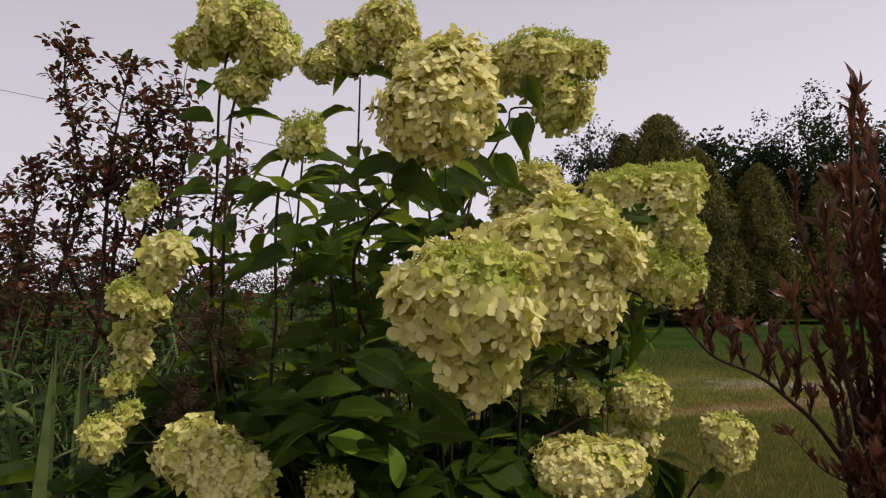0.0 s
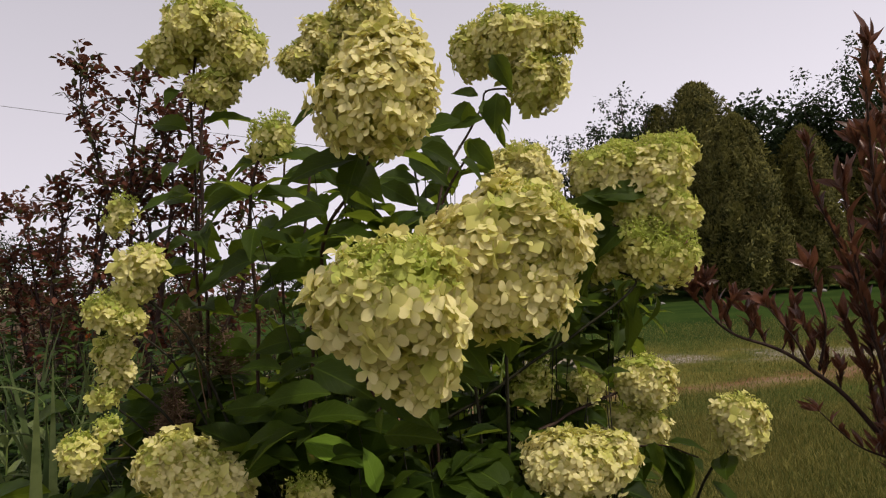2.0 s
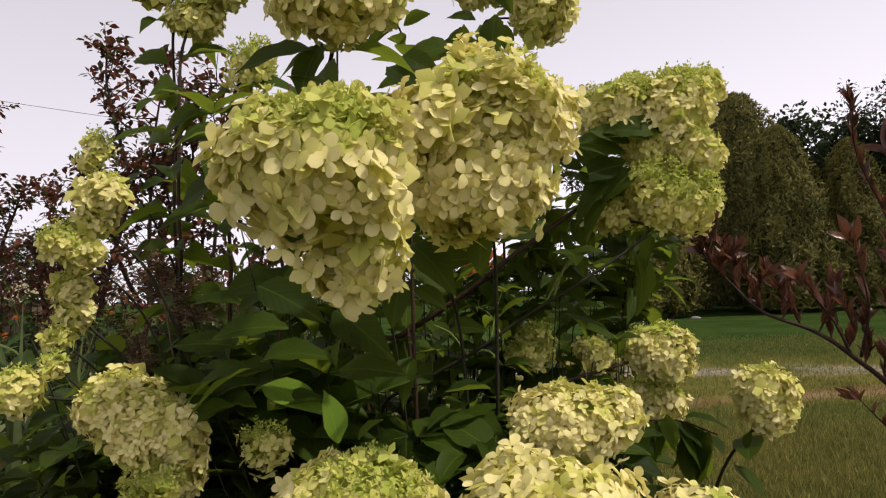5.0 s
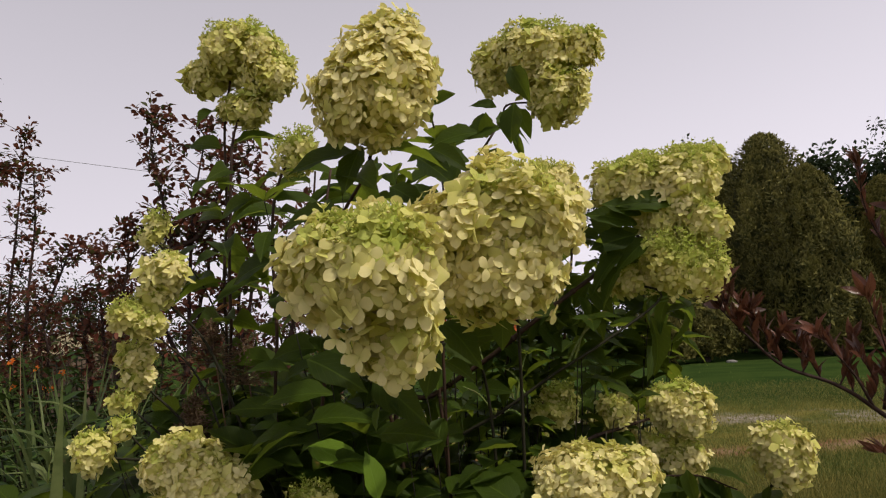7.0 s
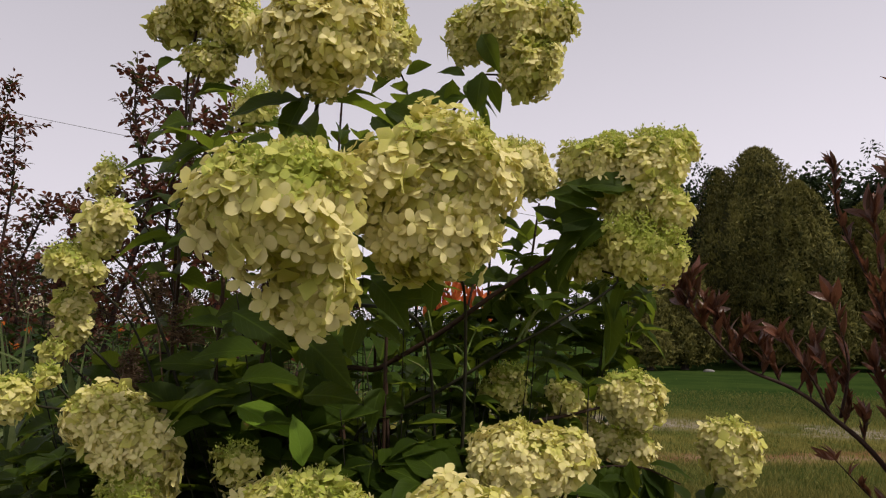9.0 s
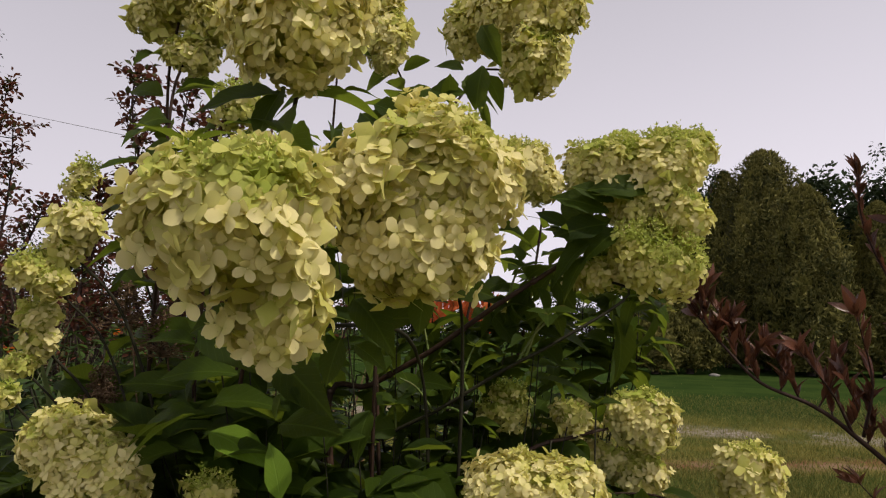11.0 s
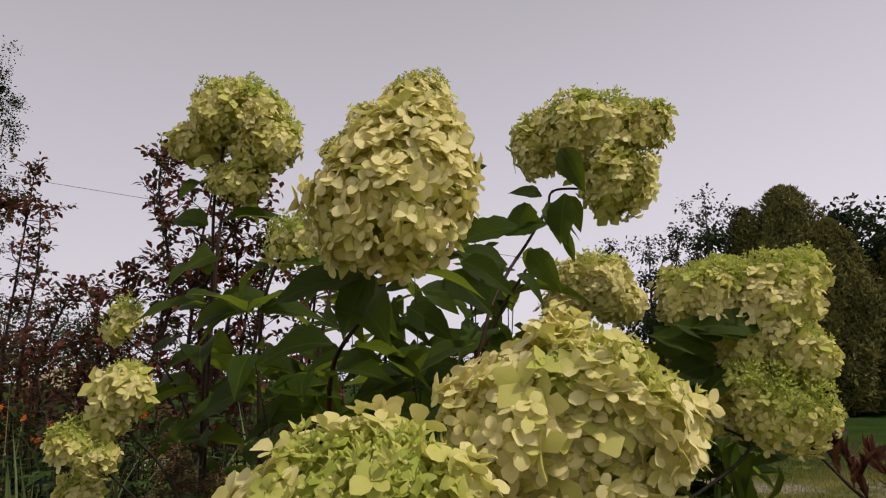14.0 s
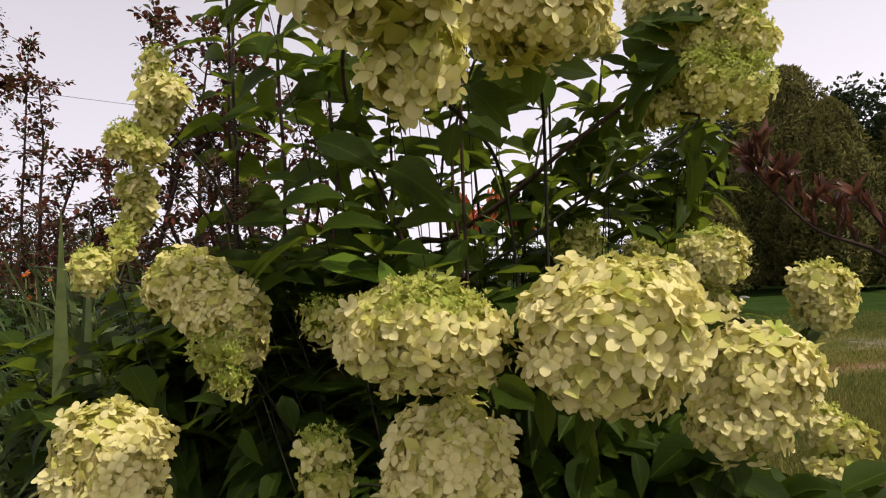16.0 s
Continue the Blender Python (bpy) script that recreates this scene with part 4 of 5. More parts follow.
key_leaf((-0.751, 1.2, 1.085), (-0.894, 1.2, 1.061), 0.5)
key_leaf((0.112, 1.19, 1.656), (0.136, 1.172, 1.6), 0.6)
key_leaf((0.09, 1.18, 1.548), (0.023, 1.166, 1.547), 0.55)
key_leaf((0.117, 1.18, 1.588), (0.105, 1.171, 1.524), 0.6)


def build_leaves():
    loose_leaves.sort(key=lambda q: q[0].y)
    rest = Pile()
    for n, (base, way, face, length, k) in enumerate(loose_leaves):
        m = frame_of(base, way, face, (length,) * 3)
        if n < 230:
            part("leaf", LEAVES[k][0], m, hydrangea)
        else:
            rest.add(LEAVES[k][1] if base.y < 0.98 else FAR_LEAVES[k], m)
    part("inner_foliage", rest.mesh("inner_foliage", LEAF, at=FOOT), at(FOOT), hydrangea, kind="stuff")


build_leaves()


# ---- burgundy shrub ----
RED_LINE = [(0.0, 0.30), (0.2, 0.80), (0.42, 1.0), (0.66, 0.78), (0.86, 0.40), (1.0, 0.03)]
RED_LEAVES = [leaf_mesh(*q, BURGUNDY, line=RED_LINE, across=3) for q in ((0.27, 0.1, 0.3, 0.2), (0.24, -0.2, 0.4, -0.3), (0.32, 0.2, 0.2, 0.4), (0.27, 0.3, 0.35, 0.1))]
BUSH_FOOT = Vector((1.25, 2.15, 0.02))
bush = thing("burgundy_shrub", None, at(BUSH_FOOT), "upright shrub with dark burgundy pointed leaves beside the lawn", "shrub")
bush_leaves = []


def red_twig(points, thick, r, start=0.2, step=0.03, size=0.05, whorls=False):
    line = glide(points, 8)
    n = len(line)
    p = Pile().add(tube_piece(line, [thick * (1 - 0.75 * k / (n - 1)) for k in range(n)], 6))
    part("stem", p.mesh("stem", BURGUNDY_STEM, at=line[0]), at(line[0]), bush)
    total = sum((b - a).length for a, b in zip(line, line[1:]))
    run, due = 0.0, start * total
    for a, b in zip(line, line[1:]):
        way = (b - a).normalized()
        while run + (b - a).length > due:
            spot = a + way * (due - run)
            for k in range(2):
                side = Vector((r.gauss(0, 1), r.gauss(0, 1), r.gauss(0, 0.4))).normalized()
                out = (way * r.uniform(0.1, 0.6) + side * (r.uniform(0.5, 1.0) if whorls else r.uniform(0.2, 0.55)) + Vector((0, 0, r.uniform(1.3, 2.2) if whorls else r.uniform(0.5, 1.3)))).normalized()
                face = side.cross(out).cross(out) + Vector((0, 0, 0.1))
                bush_leaves.append((spot, out, face, size * r.uniform(0.6, 1.25), r.randrange(4)))
            due += step * r.uniform(0.5, 1.5)
        run += (b - a).length
    for k in range(5):
        out = (way + Vector((r.gauss(0, 0.4), r.gauss(0, 0.4), r.gauss(0, 0.3)))).normalized()
        bush_leaves.append((line[-1], out, Vector((r.gauss(0, 1), -1, 0.3)), size * r.uniform(0.8, 1.3), r.randrange(4)))


def build_bush():
    r = random.Random(21)
    arch = [BUSH_FOOT, (1.10, 2.05, 0.55), (0.90, 1.97, 0.88), (0.775, 1.92, 1.005), (0.69, 1.88, 1.065), (0.585, 1.85, 1.11), (0.52, 1.83, 1.175), (0.46, 1.83, 1.25)]
    red_twig(arch, 0.008, r, 0.97, 0.030, 0.060)
    bow = [q for q in glide(arch, 8) if q.z > 0.93]
    for n, q in enumerate(bow):
        if n % 3 == 0 or n == len(bow) - 1:
            rise = r.uniform(0.05, 0.13)
            red_twig([q, q + Vector((r.uniform(-0.02, 0.02), r.uniform(-0.02, 0.02), 0.4 * rise)), q + Vector((r.uniform(-0.03, 0.02), r.uniform(-0.03, 0.03), rise))], 0.0022, r, 0.10, 0.009, 0.046, whorls=True)
    red_twig([(0.775, 1.92, 1.005), (0.73, 1.88, 1.09), (0.66, 1.84, 1.18)], 0.004, r, 0.25, 0.032, 0.052)
    red_twig([(0.80, 1.94, 1.0), (0.81, 1.90, 1.12), (0.775, 1.86, 1.26)], 0.004, r, 0.2, 0.026, 0.058)
    red_twig([(1.0, 2.0, 0.75), (0.86, 1.9, 0.82), (0.76, 1.85, 0.92)], 0.004, r, 0.3, 0.034, 0.05)
    red_twig([BUSH_FOOT, (1.05, 2.0, 0.6), (0.90, 1.92, 1.2), (0.80, 1.86, 1.44), (0.775, 1.80, 1.55)], 0.0045, r, 0.45, 0.015, 0.044)
    red_twig([(0.97, 1.97, 0.9), (0.90, 1.9, 1.2), (0.86, 1.85, 1.45)], 0.005, r, 0.3, 0.028, 0.07)
    red_twig([(1.0, 1.97, 1.0), (0.95, 1.9, 1.4), (0.91, 1.80, 1.66), (0.907, 1.76, 1.76)], 0.005, r, 0.3, 0.028, 0.07)
    for n in range(62):
        x, y = r.gauss(1.16, 0.13), r.gauss(2.0, 0.13)
        z = r.uniform(1.15, 1.78) if n % 3 else r.uniform(0.8, 1.3)
        x = max(x, 0.93)
        top = Vector((x, y, z))
        foot = BUSH_FOOT + Vector((r.uniform(-0.08, 0.12), r.uniform(-0.08, 0.08), 0))
        red_twig([foot, foot.lerp(top, 0.5) + jitter(0.03), top], 0.006, r, 0.22, 0.022, 0.064)
    for n in range(34):
        top = Vector((r.uniform(0.90, 1.25), r.uniform(1.78, 2.05), r.uniform(0.75, 1.35)))
        foot = BUSH_FOOT + Vector((r.uniform(-0.12, 0.08), r.uniform(-0.1, 0.06), 0))
        red_twig([foot, foot.lerp(top, 0.5) + jitter(0.03), top], 0.004, r, 0.35, 0.020, 0.056, whorls=True)
    red_twig([(1.12, 2.0, 1.3), (1.03, 1.96, 1.6), (1.0, 1.95, 1.76)], 0.005, r, 0.1, 0.020, 0.062)
    bush_leaves.sort(key=lambda q: q[0].x)
    rest = Pile()
    for n, (spot, out, face, length, k) in enumerate(bush_leaves):
        m = frame_of(spot, out, face, (length,) * 3)
        if n < 300:
            part("leaf", RED_LEAVES[k][0], m, bush)
        else:
            rest.add(RED_LEAVES[k][1], m)
    part("foliage", rest.mesh("foliage", BURGUNDY, at=BUSH_FOOT), at(BUSH_FOOT), bush, kind="stuff")


build_bush()

# ---- the bed behind: rose bushes, perennials, strap leaves ----
SMALL = blade_piece([(0.0, 0.1), (0.3, 0.8), (0.6, 1.0), (1.0, 0.05)], 0.55, 0.15, 0.2, 0.2)


def rose_bush(foot, canes, seed, label, leaf=0.046, bushy=0.10, hips=0, share=0.74):
    """Canes run through points; twigs and small leaves cluster along their upper parts."""
    r = random.Random(seed)
    foot = Vector(foot)
    ob = thing("rose_bush", None, at(foot), label, "shrub", "rose bushes in the bed")
    red, green = Pile(), Pile()
    spots = []
    for cane in canes:
        line = glide(cane if cane[0][2] > 1.5 else [foot + jitter(0.03), *cane], 7)
        n = len(line)
        part("cane", Pile().add(tube_piece(line, [0.017 * (1 - 0.8 * k / (n - 1)) for k in range(n)], 6)).mesh("cane", BURGUNDY_STEM, at=line[0]), at(line[0]), ob)
        twigs = Pile()
        for k in range(n // 4, n, 1):
            for _ in range(2):
                side = Vector((r.gauss(0, 1), r.gauss(0, 1), r.uniform(0, 1.2))).normalized()
                end = line[k] + side * bushy * r.uniform(0.4, 1.9)
                twigs.add(tube_piece([line[k], line[k].lerp(end, 0.5) + jitter(0.012), end], [0.004, 0.003, 0.0015], 4))
                spots.extend((line[k].lerp(end, q), side) for q in (0.4, 0.7, 0.9, 1.0))
        part("twig_work", twigs.mesh("twig_work", BURGUNDY_STEM, at=line[0]), at(line[0]), ob, kind="stuff")
        spots.extend((line[-1] + jitter(0.03), Vector((0, 0, 1))) for _ in range(14))
    for spot, way in spots:
        for _ in range(3):
            side = Vector((r.gauss(0, 1), r.gauss(0, 1), r.gauss(0, 0.8))).normalized()
            m = frame_of(spot + side * r.uniform(0, 0.03), side + way * 0.4, Vector((r.gauss(0, 0.5), r.gauss(0, 0.5), 1)), (leaf * r.uniform(0.6, 1.25),) * 3)
            (red if r.random() < share else green).add(SMALL, m)
    part("red_foliage", red.mesh("red_foliage", ROSE_LEAF, at=foot), at(foot), ob, kind="stuff")
    part("green_foliage", green.mesh("green_foliage", ROSE_GREEN, at=foot), at(foot), ob, kind="stuff")
    for _ in range(hips):
        spot, _w = r.choice(spots)
        p = Pile().add((BEAD[0] * np.array((0.011, 0.011, 0.014)), BEAD[1], {}))
        part("rose_hip", p.mesh("rose_hip", FLAME), at(spot + Vector((0, 0, -0.02))), ob)


rose_bush((-2.4, 3.2, 0.1), [
    [(-2.457, 3.15, 0.854), (-2.394, 3.15, 1.268), (-2.236, 3.15, 1.774), (-2.299, 3.15, 2.079), (-2.381, 3.15, 2.39), (-2.381, 3.15, 2.60)],
    [(-2.236, 3.15, 1.774), (-2.028, 3.15, 1.86), (-1.886, 3.15, 2.11), (-1.692, 3.15, 2.313)],
    [(-2.176, 3.2, 1.031), (-2.15, 3.2, 1.568), (-2.12, 3.2, 2.054), (-2.032, 3.2, 2.49)],
    [(-2.081, 3.25, 1.028), (-1.969, 3.25, 1.54), (-1.911, 3.25, 1.936), (-1.959, 3.25, 2.30)],
    [(-2.515, 3.1, 0.917), (-2.569, 3.1, 1.326), (-2.488, 3.1, 1.682), (-2.502, 3.1, 1.93)],
], 3, "tall rose bush with clustered dark red leaves", bushy=0.12)
rose_bush((-1.85, 3.4, 0.1), [
    [(-1.95, 3.3, 0.9), (-1.832, 3.3, 1.39), (-1.781, 3.3, 1.849), (-1.74, 3.3, 2.10)],
    [(-1.8, 3.4, 0.9), (-1.62, 3.4, 1.3), (-1.55, 3.4, 1.7), (-1.50, 3.4, 1.95)],
], 5, "rose bush with dark red and dull green leaves", bushy=0.12)
rose_bush((-3.95, 3.7, 0.1), [
    [(-3.932, 3.6, 0.967), (-3.993, 3.6, 1.514), (-3.953, 3.6, 2.156), (-3.911, 3.6, 2.80)],
    [(-3.89, 3.65, 0.962), (-3.878, 3.65, 1.668), (-3.842, 3.65, 2.153), (-3.877, 3.65, 2.58)],
    [(-3.729, 3.6, 0.963), (-3.656, 3.6, 1.495), (-3.522, 3.6, 1.80), (-3.454, 3.6, 1.96)],
    [(-4.492, 3.7, 0.968), (-4.441, 3.7, 1.792), (-4.379, 3.7, 2.518), (-4.244, 3.7, 2.633)],
    [(-4.1, 3.5, 0.9), (-4.15, 3.5, 1.3), (-4.05, 3.5, 1.7)],
    [(-3.6, 3.5, 0.8), (-3.5, 3.5, 1.2), (-3.6, 3.5, 1.55)],
], 4, "rose bush with thin reddish shoots", hips=5, bushy=0.11)
rose_bush((-3.0, 3.55, 0.1), [
    [(-3.007, 3.5, 1.029), (-3.067, 3.5, 1.461), (-3.119, 3.5, 1.88)],
    [(-2.896, 3.5, 1.027), (-2.93, 3.5, 1.453), (-2.885, 3.5, 1.70)],
    [(-3.143, 3.5, 1.032), (-3.2, 3.5, 1.322), (-3.259, 3.5, 1.58)],
], 6, "low rose bush with red young leaves", bushy=0.10)


rose_bush((-1.7, 3.5, 0.1), [[(-2.45, 3.4, 1.29), (-2.519, 3.4, 1.704), (-2.461, 3.4, 1.979)], [(-2.209, 3.4, 1.279), (-2.171, 3.4, 1.678), (-2.254, 3.4, 1.994)], [(-1.939, 3.4, 1.203), (-1.956, 3.4, 1.595), (-1.898, 3.4, 1.924)]], 8, "rose bush with dark red and dull green leaves", bushy=0.12)


for n, (x, y, top) in enumerate(((-4.7, 4.2, 1.5), (-4.0, 4.4, 1.42), (-3.3, 4.3, 1.36), (-2.6, 4.4, 1.40), (-1.9, 4.3, 1.34), (-5.3, 4.4, 1.5))):
    rose_bush((x, y, 0.08), [[(x - 0.2 + 0.2 * k, y, 0.7), (x - 0.36 + 0.36 * k, y + 0.05 * k, top - 0.14 * (k % 2))] for k in range(3)], 50 + n, "low twiggy bush with rusty brown-green leaves", leaf=0.05, bushy=0.22, share=0.45)


def strap_clump(foot, count, length, spread, seed, label, width=0.028, mat=BLADE, group="strap-leaved clumps in the bed", name="strap_leaf_clump", droop=0.62):
    r = random.Random(seed)
    foot = Vector(foot)
    ob = thing(name, None, at(foot), label, "plant", group)
    for k in range(count):
        a = r.uniform(0, 2 * math.pi)
        ln = length * r.uniform(0.6, 1.1)
        lean = spread * r.uniform(0.15, 1.0)
        out = Vector((math.cos(a), math.sin(a), 0))
        base = foot + out * r.uniform(0.0, 0.06)
        pts, tall = [], r.uniform(0.6, 1.2) * droop
        for s in (0, 0.2, 0.4, 0.6, 0.8, 1.0):
            pts.append(base + out * lean * ln * s * (0.5 + 0.5 * s) + Vector((0, 0, ln * (s - tall * s**3 * lean))))
        side = out.cross(Vector((0, 0, 1)))
        w = width * r.uniform(0.7, 1.2)
        v, f = [], []
        for n, (q, share) in enumerate(zip(pts, (0.8, 1.0, 0.95, 0.8, 0.5, 0.03))):
            fold = Vector((0, 0, 0.25 * w * share))
            v += [tuple(q - side * w * share / 2 + fold), tuple(q), tuple(q + side * w * share / 2 + fold)]
            if n:
                i = 3 * n
                f += [(i - 3, i - 2, i + 1, i), (i - 2, i - 1, i + 2, i + 1)]
        p = Pile().add((np.array(v), f, {}))
        part("blade", p.mesh("blade", mat, at=foot), at(foot), ob)
    return ob


for n, (x, y, h, c, w) in enumerate(((-0.88, 1.36, 1.02, 14, 0.030), (-1.12, 1.75, 1.08, 18, 0.028), (-1.45, 2.05, 1.10, 18, 0.028), (-0.95, 2.1, 1.0, 16, 0.024), (-1.75, 2.5, 1.1, 18, 0.026), (-1.3, 2.75, 1.1, 18, 0.024), (-2.2, 2.7, 1.1, 16, 0.026), (-0.75, 1.75, 0.95, 16, 0.024), (-1.3, 1.55, 0.95, 20, 0.022), (-1.6, 1.75, 1.0, 20, 0.022), (-1.0, 1.55, 0.8, 20, 0.022), (-1.9, 2.1, 1.05, 20, 0.022), (-2.5, 3.0, 1.15, 18, 0.024), (-1.6, 3.0, 1.1, 18, 0.024), (-2.9, 2.9, 1.1, 18, 0.024))):
    strap_clump((x, y, 0.08), c, h * 1.2, 1.05, 40 + n, "clump of long arching green strap leaves", w)
for n, (x, y) in enumerate(((-1.15, 1.62), (-1.5, 1.85), (-1.85, 2.15), (-1.3, 2.1), (-2.15, 2.35), (-1.0, 1.85))):
    strap_clump((x, y, 0.08), 30, 1.22, 1.25, 300 + n, "dense clump of narrow grey-green arching leaves", 0.017, droop=0.60)
strap_clump((-0.78, 1.12, 0.08), 5, 1.12, 0.16, 60, "broad upright grey-green sword leaves", 0.045, droop=0.2, name="iris_clump")
for n, (x, y, h) in enumerate(((-1.9, 3.3, 1.2), (-2.6, 3.3, 1.25), (-3.2, 3.1, 1.2), (-1.2, 3.4, 1.25), (-2.9, 4.3, 1.35), (-2.0, 4.2, 1.3))):
    strap_clump((x, y, 0.08), 22, h, 0.35, 70 + n, "clump of dry brown flower stalks", 0.012, DRY, "dry stalks in the bed", "dry_stalk_clump", 0.4)

HERB_LEAF = [leaf_mesh(q, 0.3, 0.15, 0.2, HERB, line=FAR_SEPAL, across=3) for q in (0.34, 0.44)]


def herb(foot, height, girth, seed, leaf=0.07):
    """A leafy perennial: stems in a tuft, leaves all the way up."""
    r = random.Random(seed)
    foot = Vector(foot)
    ob = thing("leafy_perennial", None, at(foot), "leafy dark green perennial filling the bed", "plant", "perennials in the bed")
    leaves = Pile()
    for k in range(14):
        top = foot + Vector((r.gauss(0, girth), r.gauss(0, girth), height * r.uniform(0.75, 1.05)))
        base = foot + jitter(0.03)
        base.z = foot.z
        line = glide([base, base.lerp(top, 0.5) + jitter(0.02), top], 8)
        part("stem", Pile().add(tube_piece(line, [0.003] * len(line), 5)).mesh("stem", SHADED_SHOOT, at=foot), at(foot), ob)
        for q in line[3:]:
            for _ in range(3):
                a = r.uniform(0, 2 * math.pi)
                out = Vector((math.cos(a), math.sin(a), r.uniform(-0.3, 0.7)))
                leaves.add(r.choice(HERB_LEAF)[1], frame_of(q + jitter(0.01), out, (0, 0, 1), (leaf * r.uniform(0.7, 1.3),) * 3))
    part("foliage", leaves.mesh("foliage", HERB, at=foot), at(foot), ob, kind="stuff")


for n, (x, y, h, g) in enumerate(((-1.15, 1.95, 0.95, 0.12), (-1.55, 2.35, 1.0, 0.14), (-0.8, 1.95, 0.95, 0.12), (-2.0, 2.55, 1.0, 0.14), (-1.2, 2.4, 1.0, 0.14), (-0.75, 2.4, 1.0, 0.13), (-2.45, 2.6, 1.05, 0.14), (-1.7, 1.95, 0.85, 0.12), (-0.4, 2.2, 1.0, 0.13), (-2.9, 3.2, 1.1, 0.15), (-2.2, 3.0, 1.1, 0.15), (-1.5, 2.8, 1.1, 0.14), (-0.9, 2.9, 1.1, 0.14), (-3.4, 3.3, 1.1, 0.15), (-0.1, 1.9, 0.95, 0.12), (0.1, 2.4, 0.85, 0.12), (-1.0, 1.4, 0.7, 0.1), (-1.35, 1.7, 0.8, 0.1))):
    herb((x, y, 0.07), h, g, 200 + n)
for n, (x, y, h) in enumerate(((-2.3, 2.2, 0.88), (-2.75, 2.5, 0.9), (-3.2, 2.75, 0.95), (-3.7, 3.0, 1.0), (-2.0, 1.75, 0.75), (-2.5, 1.9, 0.8), (-1.55, 1.35, 0.62), (-1.2, 1.15, 0.55), (-1.85, 1.45, 0.65), (-0.9, 1.05, 0.5), (-4.0, 3.4, 1.0), (-3.1, 2.2, 0.8))):
    herb((x, y, 0.07), h, 0.17, 240 + n, 0.09)

LILY_LEAF = leaf_mesh(0.16, 0.5, 0.2, 0.2, BLADE)


def lily(foot, height, seed, label):
    r = random.Random(seed)
    foot = Vector(foot)
    ob = thing("lily_plant", None, at(foot), label, "plant", "lilies in the bed")
    line = glide([foot, foot + Vector((0.02, 0, height * 0.5)), foot + Vector((r.uniform(-0.05, 0.05), 0, height))], 10)
    part("stem", Pile().add(tube_piece(line, [0.006 - 0.0002 * k for k in range(len(line))])).mesh("stem", GREEN_STEM, at=foot), at(foot), ob)
    for k in range(34):
        s = 0.35 + 0.65 * k / 33
        a = 2.4 * k
        out = Vector((math.cos(a), math.sin(a), 0.3 + 0.9 * s))
        q = line[min(len(line) - 1, int(s * (len(line) - 1)))]
        part("leaf", LILY_LEAF[0], frame_of(q, out, (0, 0, 1), (r.uniform(0.12, 0.17),) * 3), ob)


lily((-0.98, 1.42, 0.08), 0.98, 1, "lily stem with whorled narrow green leaves")
lily((-1.25, 1.5, 0.08), 0.9, 2, "lily stem with whorled narrow green leaves")
lily((-1.1, 1.25, 0.08), 0.8, 3, "lily stem with whorled narrow green leaves")


def spent_plume(foot, tip, seed):
    """A dried, brown, finely branched flower plume."""
    r = random.Random(seed)
    foot, tip = Vector(foot), Vector(tip)
    ob = thing("spent_flower_plume", None, at(foot), "dried brown feathery flower plume among green leaves", "dried flower", "spent plumes beside the hydrangea")
    line = glide([foot, foot.lerp(tip, 0.6) + Vector((0.01, 0.02, 0)), tip], 8)
    part("stalk", Pile().add(tube_piece(line, [0.0028 - 0.0001 * k for k in range(len(line))], 5)).mesh("stalk", DRY, at=foot), at(foot), ob)
    p = Pile()
    for k in range(120):
        s = r.random()
        q = tip + Vector((0, 0, -0.075 * s))
        out = Vector((r.gauss(0, 1), r.gauss(0, 1), r.uniform(-0.1, 0.9))).normalized()
        ln = (0.012 + 0.038 * s) * r.uniform(0.6, 1.2)
        p.add(tube_piece([q, q + out * ln * 0.5, q + out * ln + Vector((0, 0, -0.006))], [0.0009, 0.0008, 0.0006], 3))
        for _ in range(4):
            p.add((BEAD[0] * r.uniform(0.0009, 0.0018) + np.array(q + out * ln * r.uniform(0.4, 1.0)), BEAD[1], {}))
    part("plume", p.mesh("plume", DRY, at=foot), at(foot), ob, kind="stuff")


for n, (x, y, z) in enumerate(((-0.437, 1.13, 1.26), (-0.39, 1.16, 1.22), (-0.47, 1.13, 1.13), (-0.50, 1.16, 1.10))):
    spent_plume((x * 0.8, y + 0.05, 0.1), (x, y, z), 80 + n)

withered = thing("withered_leaf", LEAVES[0][0].copy(), frame_of((-0.46, 1.25, 1.297), (-1, -0.1, -0.05), (0, -0.3, 1), (0.085, 0.085, 0.085)), "withered orange-brown leaf lying on green foliage", "leaf")
withered.data.materials.clear()
withered.data.materials.append(RUST_LEAF)


def daisy(foot, top, mat, seed, size=0.03):
    r = random.Random(seed)
    foot, top = Vector(foot), Vector(top)
    ob = thing("orange_flower", None, at(foot), "small orange daisy on a thin green stalk", "flower", "orange flowers in the bed")
    line = glide([foot, foot.lerp(top, 0.5) + jitter(0.02), top], 5)
    part("stalk", Pile().add(tube_piece(line, [0.004] * len(line), 5)).mesh("stalk", GREEN_STEM, at=foot), at(foot), ob)
    p = Pile()
    for k in range(11):
        p.add((SMALL[0], SMALL[1], {}), at(top) @ pose(0, 0, 0, r.uniform(40, 70), 0, 0) @ pose(0, 0, 0, 0, 0, 360 * k / 11) @ Matrix.Diagonal((size,) * 3 + (1,)))
    part("petals", p.mesh("petals", mat, at=foot), at(foot), ob)
    part("centre", Pile().add((BEAD[0] * size * 0.3 + np.array(top), BEAD[1], {})).mesh("centre", DRY, at=foot), at(foot), ob)


